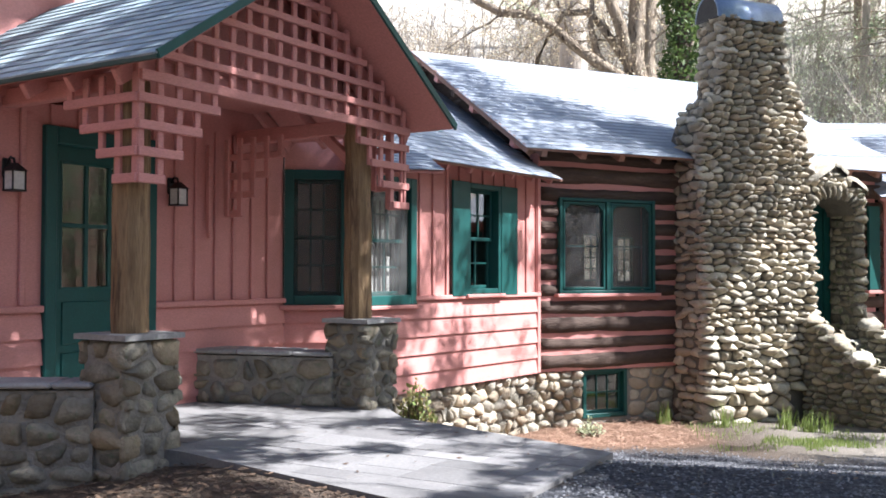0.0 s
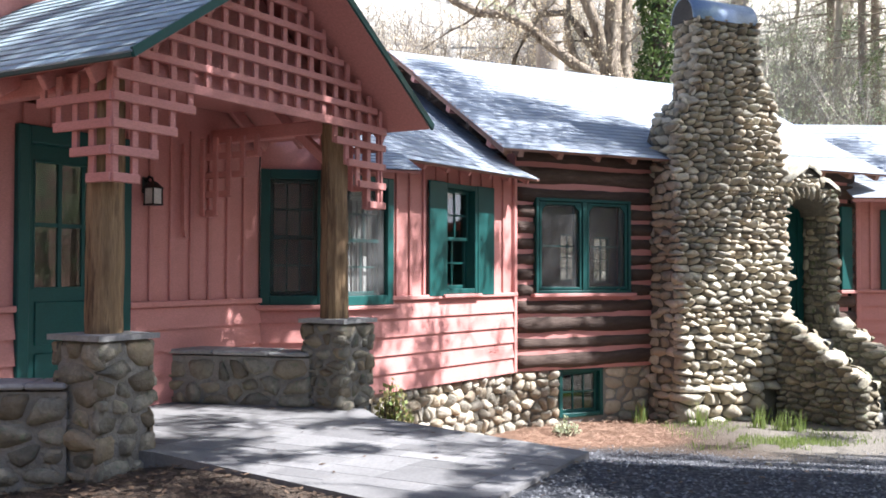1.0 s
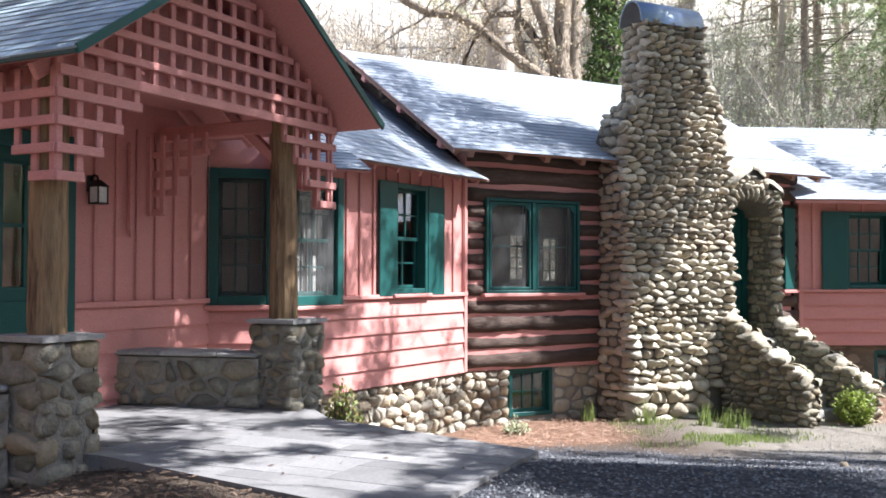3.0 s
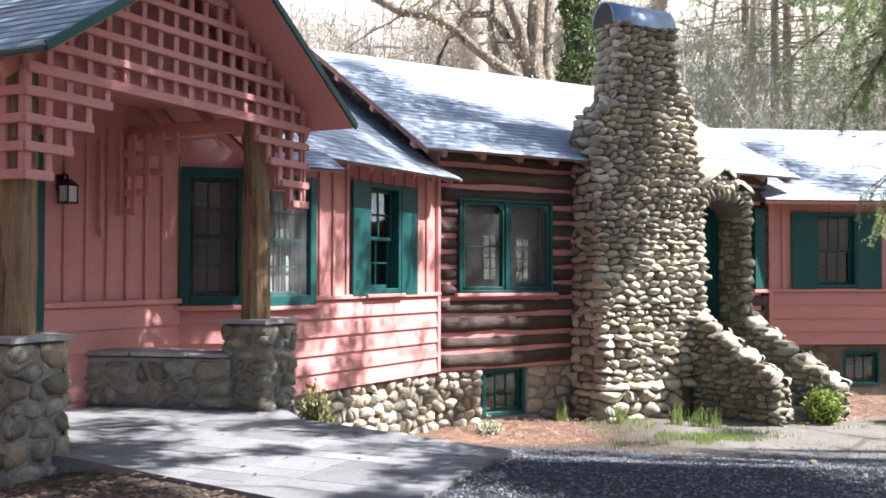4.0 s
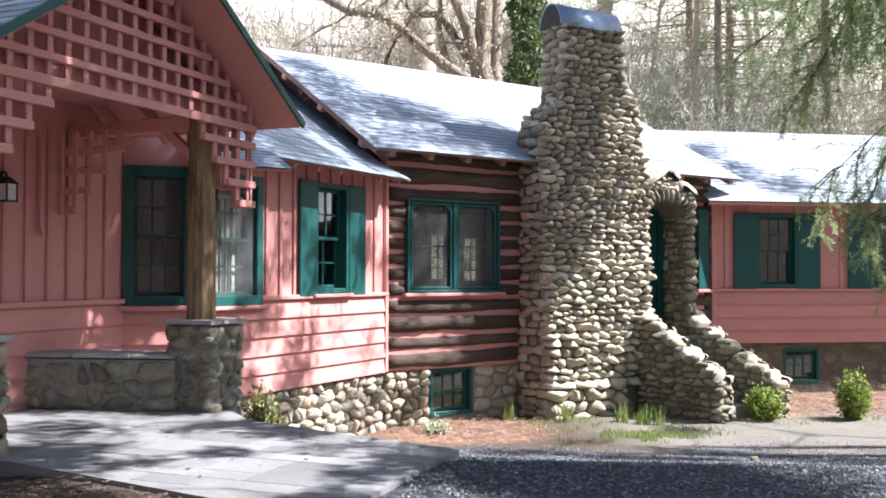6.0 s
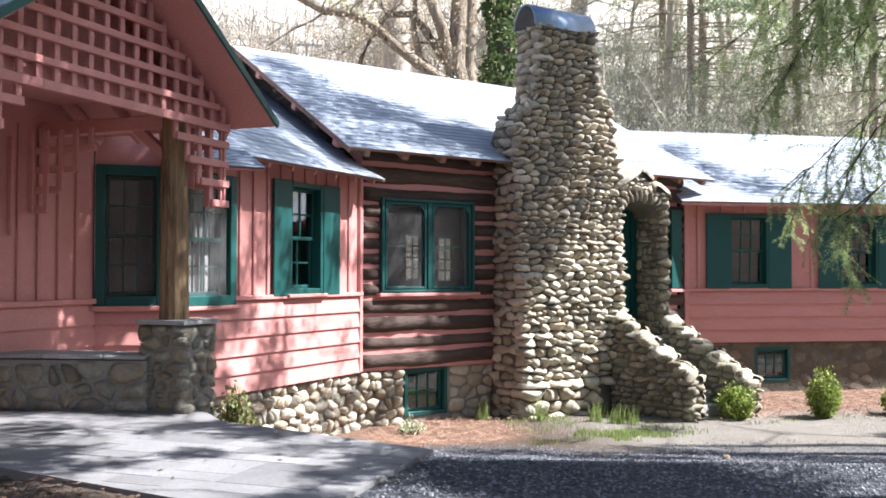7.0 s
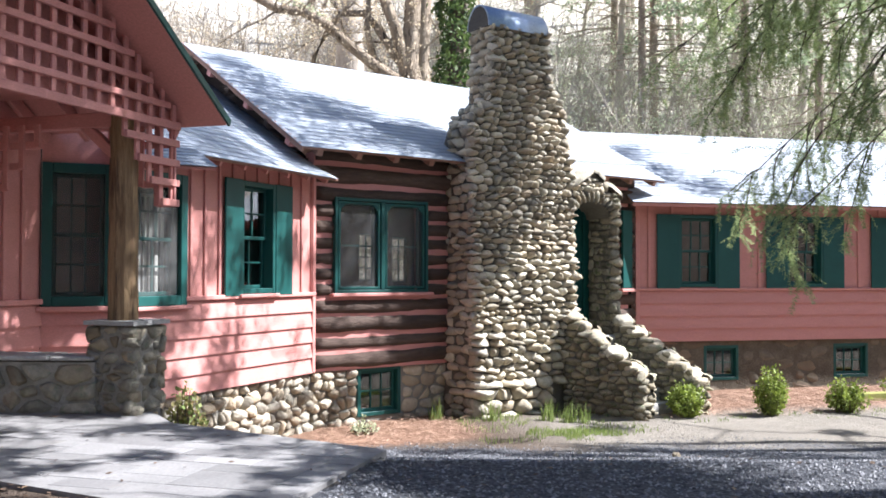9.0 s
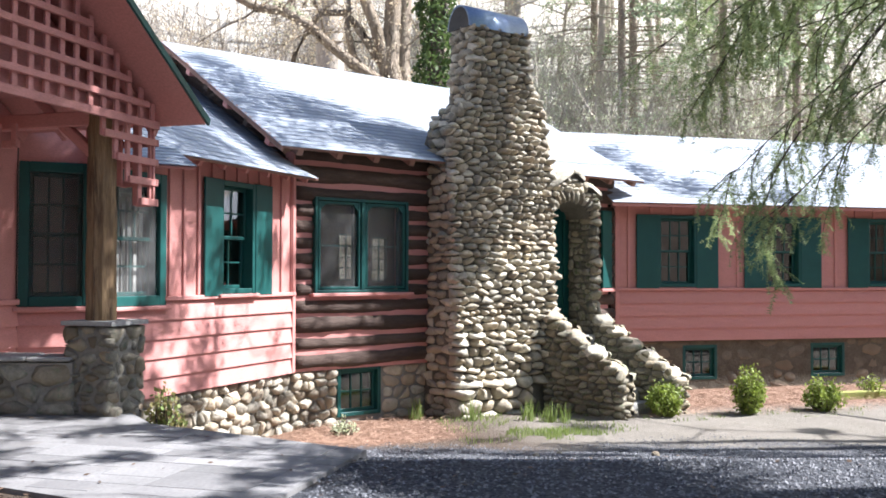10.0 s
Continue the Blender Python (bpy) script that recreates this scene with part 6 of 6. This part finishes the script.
for i in range(34):
    c = copy_thing(kinds[(i * 5 + 1) % 6], pose(*polar(random.uniform(165, 292), random.uniform(17, 44)), 0, 0, i * 77))
    s = random.uniform(0.8, 1.2)
    c.scale = (s, s, s)
for i in range(14):
    c = copy_thing(kinds[4 + i % 2], pose(*polar(random.uniform(62, 88), random.uniform(22, 31)), 0, 0, i * 67))
    c.scale = (0.5, 0.5, 0.5)
# hemlock whose boughs hang into the view beside the wing
random.seed(61)
HX, HY = 7.4, 2.7
hemlock = thing("hemlock_tree", pose(HX, HY, ground_z(HX, HY)), "tall hemlock with drooping dark green boughs", "tree")
HZ = ground_z(HX, HY)
tb = bmesh.new()
tube(tb, [(0, 0, -0.4), (0.03, 0, 3), (0, 0.04, 7), (0, 0, 14)], [0.3, 0.26, 0.2, 0.05], 10, 0.05)
tris = []


def spray(p, d, length, size):
    """A flat hanging twig with needles on both sides."""
    side = d.cross(Vector((0, 0, 1)) + rand_dir() * 0.4).normalized()
    n = int(length / 0.008)
    q = p.copy()
    for i in range(n):
        d = (d + Vector((0, 0, -0.02)) + rand_dir() * 0.05).normalized()
        q2 = q + d * length / n
        for s in (1, -1):
            if random.random() < 0.2:
                continue
            e = (d * 0.55 + side * s + rand_dir() * 0.6).normalized() * size * random.uniform(0.7, 1.3)
            w = d * size * 0.12
            tris.append([q - w, q + e, q + w])
        q = q2
    return q


def bough(z0, end, sag=0.8, dense=1.0, start=0.3):
    """A wandering limb with side branchlets that carry hanging sprays."""
    a, b = Vector((0, 0, z0)), Vector((end[0] - HX, end[1] - HY, end[2] - HZ))
    pts, seed_ = [], random.uniform(0, 99)
    for i in range(19):
        f = i / 18
        w = Vector((noise.noise(Vector((f * 3, seed_, 0))), noise.noise(Vector((f * 3, seed_, 5))), noise.noise(Vector((f * 4, seed_, 9)))))
        pts.append(a.lerp(b, f) + Vector((0, 0, sag * 2.4 * f * (1 - f))) + w * 0.45 * f + rand_dir() * 0.025)
    tube(tb, pts, [0.015 * (1 - 0.92 * i / 18) + 0.002 for i in range(19)], 5)
    ln = (b - a).length
    n = int(ln * 5.2 * dense)
    for k in range(n):
        f = start + (1 - start) * (k + random.random()) / n
        i = min(17, int(f * 18))
        p = pts[i].lerp(pts[i + 1], f * 18 - i)
        d0 = (pts[i + 1] - pts[i]).normalized()
        s = d0.cross(Vector((0, 0, 1))).normalized() * random.choice((-1, 1))
        d = (d0 * random.uniform(0.2, 0.9) + s * random.uniform(0.2, 1.0) + Vector((0, 0, random.uniform(-0.7, 0.15)))).normalized()
        tw = random.uniform(0.35, 1.0) * (1.25 - 0.6 * f)
        twig, q = [p.copy()], p.copy()
        m = max(4, int(tw / 0.07))
        for j in range(m):
            d = (d + Vector((0, 0, -0.07)) + rand_dir() * 0.16).normalized()
            q = q + d * tw / m
            twig.append(q.copy())
            if random.random() < 0.12:
                continue
            for _ in range(3):
                d2 = (d * 0.6 + rand_dir() * 0.8 + Vector((0, 0, -0.22))).normalized()
                spray(q, d2, random.uniform(0.12, 0.34) * (1.15 - 0.5 * j / m), 0.028)
        tube(tb, twig, [0.006 * (1 - 0.8 * j / m) + 0.001 for j in range(m + 1)], 3)


def spot(az, el, d):
    return (d * math.sin(radians(az)), d * math.cos(radians(az)), EYE + d * math.tan(radians(el)))


BOUGHS = [(5.2, (27.0, 12.5, 6.8)), (5.4, (27.3, 14.8, 6.8)), (5.0, (28.6, 10.5, 6.9)), (5.6, (29.8, 14.0, 6.6)), (4.6, (29.6, 6.6, 7.0)), (4.2, (31.8, 2.8, 6.9)), (4.3, (33.3, 4.6, 6.8)),
          (4.8, (32.0, 9.5, 7.2)), (5.1, (36.0, 9.8, 6.6)), (5.3, (37.5, 11.5, 6.8)), (5.8, (33.0, 15.5, 7.2)), (5.9, (36.0, 15.5, 6.8)), (5.0, (38.5, 8.8, 7.0)), (5.4, (34.5, 13.0, 7.6))]
for z0, e in BOUGHS:
    bough(z0, spot(*e), dense=0.95)
part("trunk", tb, DARKTRUNK, hemlock, smooth=True)
piece("needles", leaves_mesh("needles", tris, LEAF_HEM), hemlock)

# ---- shrubs, grass, straw, litter, pebbles ----
random.seed(71)


def shrub(x, y, h, w, label, material=LEAF_SHRUB, n=900, size=0.05, name="shrub"):
    z = ground_z(x, y)
    s = thing(name, pose(x, y, z), label, "shrub", "young shrubs")
    bm, shoots, tris = bmesh.new(), [], []
    for i in range(46):
        a, r = random.uniform(0, 6.283), math.sqrt(random.random())
        top = h * (1.0 - 0.55 * r * r) * random.uniform(0.72, 1.08)
        d = Vector((math.cos(a) * w * r, math.sin(a) * w * r, top))
        p = [Vector((d.x * 0.15, d.y * 0.15, -0.05)), Vector((d.x * 0.8, d.y * 0.8, top * 0.45)) + rand_dir() * 0.02, d]
        tube(bm, p, [0.006, 0.005, 0.002], 3)
        shoots.append(p)
    tagged(part("stem_clump", bm, DARKTRUNK, s), kind="stuff")
    for _ in range(n):
        p = random.choice(shoots)
        f = random.uniform(0.12, 1.03)
        c = p[0].lerp(p[1], f * 2) if f < 0.5 else p[1].lerp(p[2], f * 2 - 1)
        c = c + rand_dir() * abs(random.gauss(0, 0.035)) * (w / 0.25)
        if c.z > 0.015:
            tris.append(leaf(c, size * random.uniform(0.6, 1.4), -0.5))
    piece("foliage", leaves_mesh("foliage", tris, material), s)


shrub(6.25, 12.12, 0.50, 0.27, "bright green young shrub in the pine straw bed", n=2600)
shrub(7.48, 12.08, 0.66, 0.25, "bright green young shrub in the pine straw bed", n=2800)
shrub(8.71, 12.11, 0.50, 0.29, "sparse green young shrub in the pine straw bed", n=1900)
shrub(10.4, 13.3, 0.40, 0.25, "sparse pale green young shrub in the pine straw bed", n=380)
shrub(-0.24, 8.45, 0.62, 0.20, "small reddish green azalea beside the pillar", LEAF_RED, 1000, 0.05, "azalea")
shrub(1.77, 11.72, 0.20, 0.16, "low green plant below the basement window", LEAF_GREEN, 260, 0.05, "low_plant")


def blades(name, spots_, label, material, hmin, hmax, width=0.008, bend=0.3):
    tris = []
    for x, y in spots_:
        z = ground_z(x, y)
        p = Vector((x, y, z - 0.01))
        h = random.uniform(hmin, hmax)
        lean = rand_dir() * bend
        lean.z = 0
        tip = p + Vector((0, 0, h)) + lean * h
        midp = p + Vector((0, 0, h * 0.55)) + lean * h * 0.3
        a = random.uniform(0, 3.14)
        s = Vector((math.cos(a), math.sin(a), 0)) * width
        tris.append([p - s, p + s, midp + s * 0.7, tip, midp - s * 0.7])
    tagged(piece(name, leaves_mesh(name, tris, material)), label, "plants", kind="stuff")


def scatter(n, x0, x1, y0, y1, keep):
    out = []
    for _ in range(n):
        x, y = random.uniform(x0, x1), random.uniform(y0, y1)
        if random.random() < keep(x, y):
            out.append((x, y))
    return out


def clear_of_house(x, y):
    p = M_Q.inverted() @ Vector((x, y, 0))
    return p.y < -0.02 or p.x < -0.05


def near(x, y, cx, cy, r):
    return max(0.0, 1 - math.hypot(x - cx, y - cy) / r)


grass_spots = scatter(17000, 3.0, 5.4, 10.6, 12.9, lambda x, y: (0.10 + 0.75 * near(x, y, 4.3, 11.2, 0.75)) if clear_of_house(x, y) and noise.noise(Vector((x * 2, y * 2, 0))) > -0.05 else 0)
blades("grass", grass_spots, "thin new grass before the chimney", GRASS, 0.02, 0.09, 0.006)
tufts = [(cx + random.gauss(0, 0.05), cy + random.gauss(0, 0.05)) for cx, cy in ((3.55, 12.3), (4.3, 12.2), (4.5, 12.05), (4.7, 12.0), (2.85, 12.6)) for _ in range(38)]
blades("grass_tufts", tufts, "tall grass tufts at the foot of the chimney", GRASS, 0.1, 0.34, 0.007)
edge_grass = scatter(1800, 5.8, 9.5, 11.6, 12.3, lambda x, y: 0.5 if noise.noise(Vector((x * 3, y * 3, 2))) > 0.15 else 0)
blades("edge_grass", edge_grass, "short grass along the straw bed", GRASS, 0.02, 0.07, 0.006)


def strewn(name, spots_, label, material, length, width, lift=0.02, level=None):
    tris = []
    for x, y in spots_:
        p = Vector((x, y, (ground_z(x, y) if level is None else level) + random.uniform(0.0, lift)))
        a = random.uniform(0, 6.283)
        ln = length * random.uniform(0.6, 1.4)
        d = Vector((math.cos(a), math.sin(a), random.uniform(-0.25, 0.25))) * ln
        s = Vector((-math.sin(a), math.cos(a), random.uniform(-0.4, 0.4))) * width
        tris.append([p, p + d * 0.5 + s, p + d, p + d * 0.5 - s])
    tagged(piece(name, leaves_mesh(name, tris, material)), label, "litter", kind="stuff")


straw_spots = scatter(30000, 1.2, 12.0, 10.2, 14.8, lambda x, y: cover(x, y)[1] * 0.9 if clear_of_house(x, y) else 0)
strewn("pine_straw", straw_spots, "reddish pine straw mulch along the foundation", STRAW, 0.13, 0.004, 0.05)
litter_spots = scatter(4200, -4.0, 0.4, 3.6, 6.0, lambda x, y: 0 if inside((x, y), PF) else 1)
strewn("dry_leaves", litter_spots, "dry brown leaves on the dirt bed", LITTER, 0.05, 0.012, 0.03)
stray = scatter(500, -2.5, 5.0, 4.4, 9.0, lambda x, y: 0.35)
tris_spots = [(x, y) for x, y in stray if not inside((x, y), PF)]
slab_bits = [(x, y) for x, y in scatter(170, -1.9, 1.0, 4.5, 8.0, lambda x, y: 0.5) if inside((x, y), PF)]
strewn("slab_leaves", slab_bits, "a few dark bits of leaf on the flagstone slab", LITTER, 0.035, 0.009, 0.01, 0.002)
strewn("stray_leaves", tris_spots, "a few dry leaves on the gravel", LITTER, 0.05, 0.014, 0.02)


def pebbles(n):
    verts, faces = [], []
    for x, y in scatter(n, -0.6, 9.0, 4.2, 11.5, lambda x, y: cover(x, y)[0] * min(1, 7.0 / y)):
        if inside((x, y), PF):
            continue
        r = random.uniform(0.006, 0.014)
        z = ground_z(x, y) + r * 0.3
        k = len(verts)
        a = random.uniform(0, 3)
        for i in range(4):
            t = a + i * 1.571
            q = r * random.uniform(0.7, 1.4)
            verts.append((x + q * math.cos(t), y + q * math.sin(t), z + random.uniform(-0.3, 0.3) * r))
        verts.append((x, y, z + r * random.uniform(0.5, 1.0)))
        faces += [(k + i, k + (i + 1) % 4, k + 4) for i in range(4)]
    me = bpy.data.meshes.new("gravel")
    me.from_pydata(verts, [], faces)
    me.materials.append(PEBBLE)
    tagged(piece("gravel", me), "loose blue-grey gravel on the drive", "gravel", kind="stuff")


pebbles(60000)
timber = thing("edging_timber", place((9.55, 13.15), 88, -0.80), "mossy yellow-green edging timber along the straw bed", "timber")
part("beam", boxed(0, 2.6, -0.07, 0.07, -0.1, 0.07, 0.015), MOSSY, timber)
for x, y, r in ((4.4, 8.75, 0.045), (5.9, 9.3, 0.03), (3.2, 8.9, 0.03), (3.6, 9.3, 0.025), (2.2, 7.6, 0.02)):
    rk = tagged(piece("rock", STONES[0], None, pose(x, y, ground_z(x, y) + r * 0.3, 20, 10, x * 90) @ Matrix.Diagonal((r * 1.3, r, r * 0.8, 1))), "small loose grey rock on the gravel drive", "rock", "loose rocks")
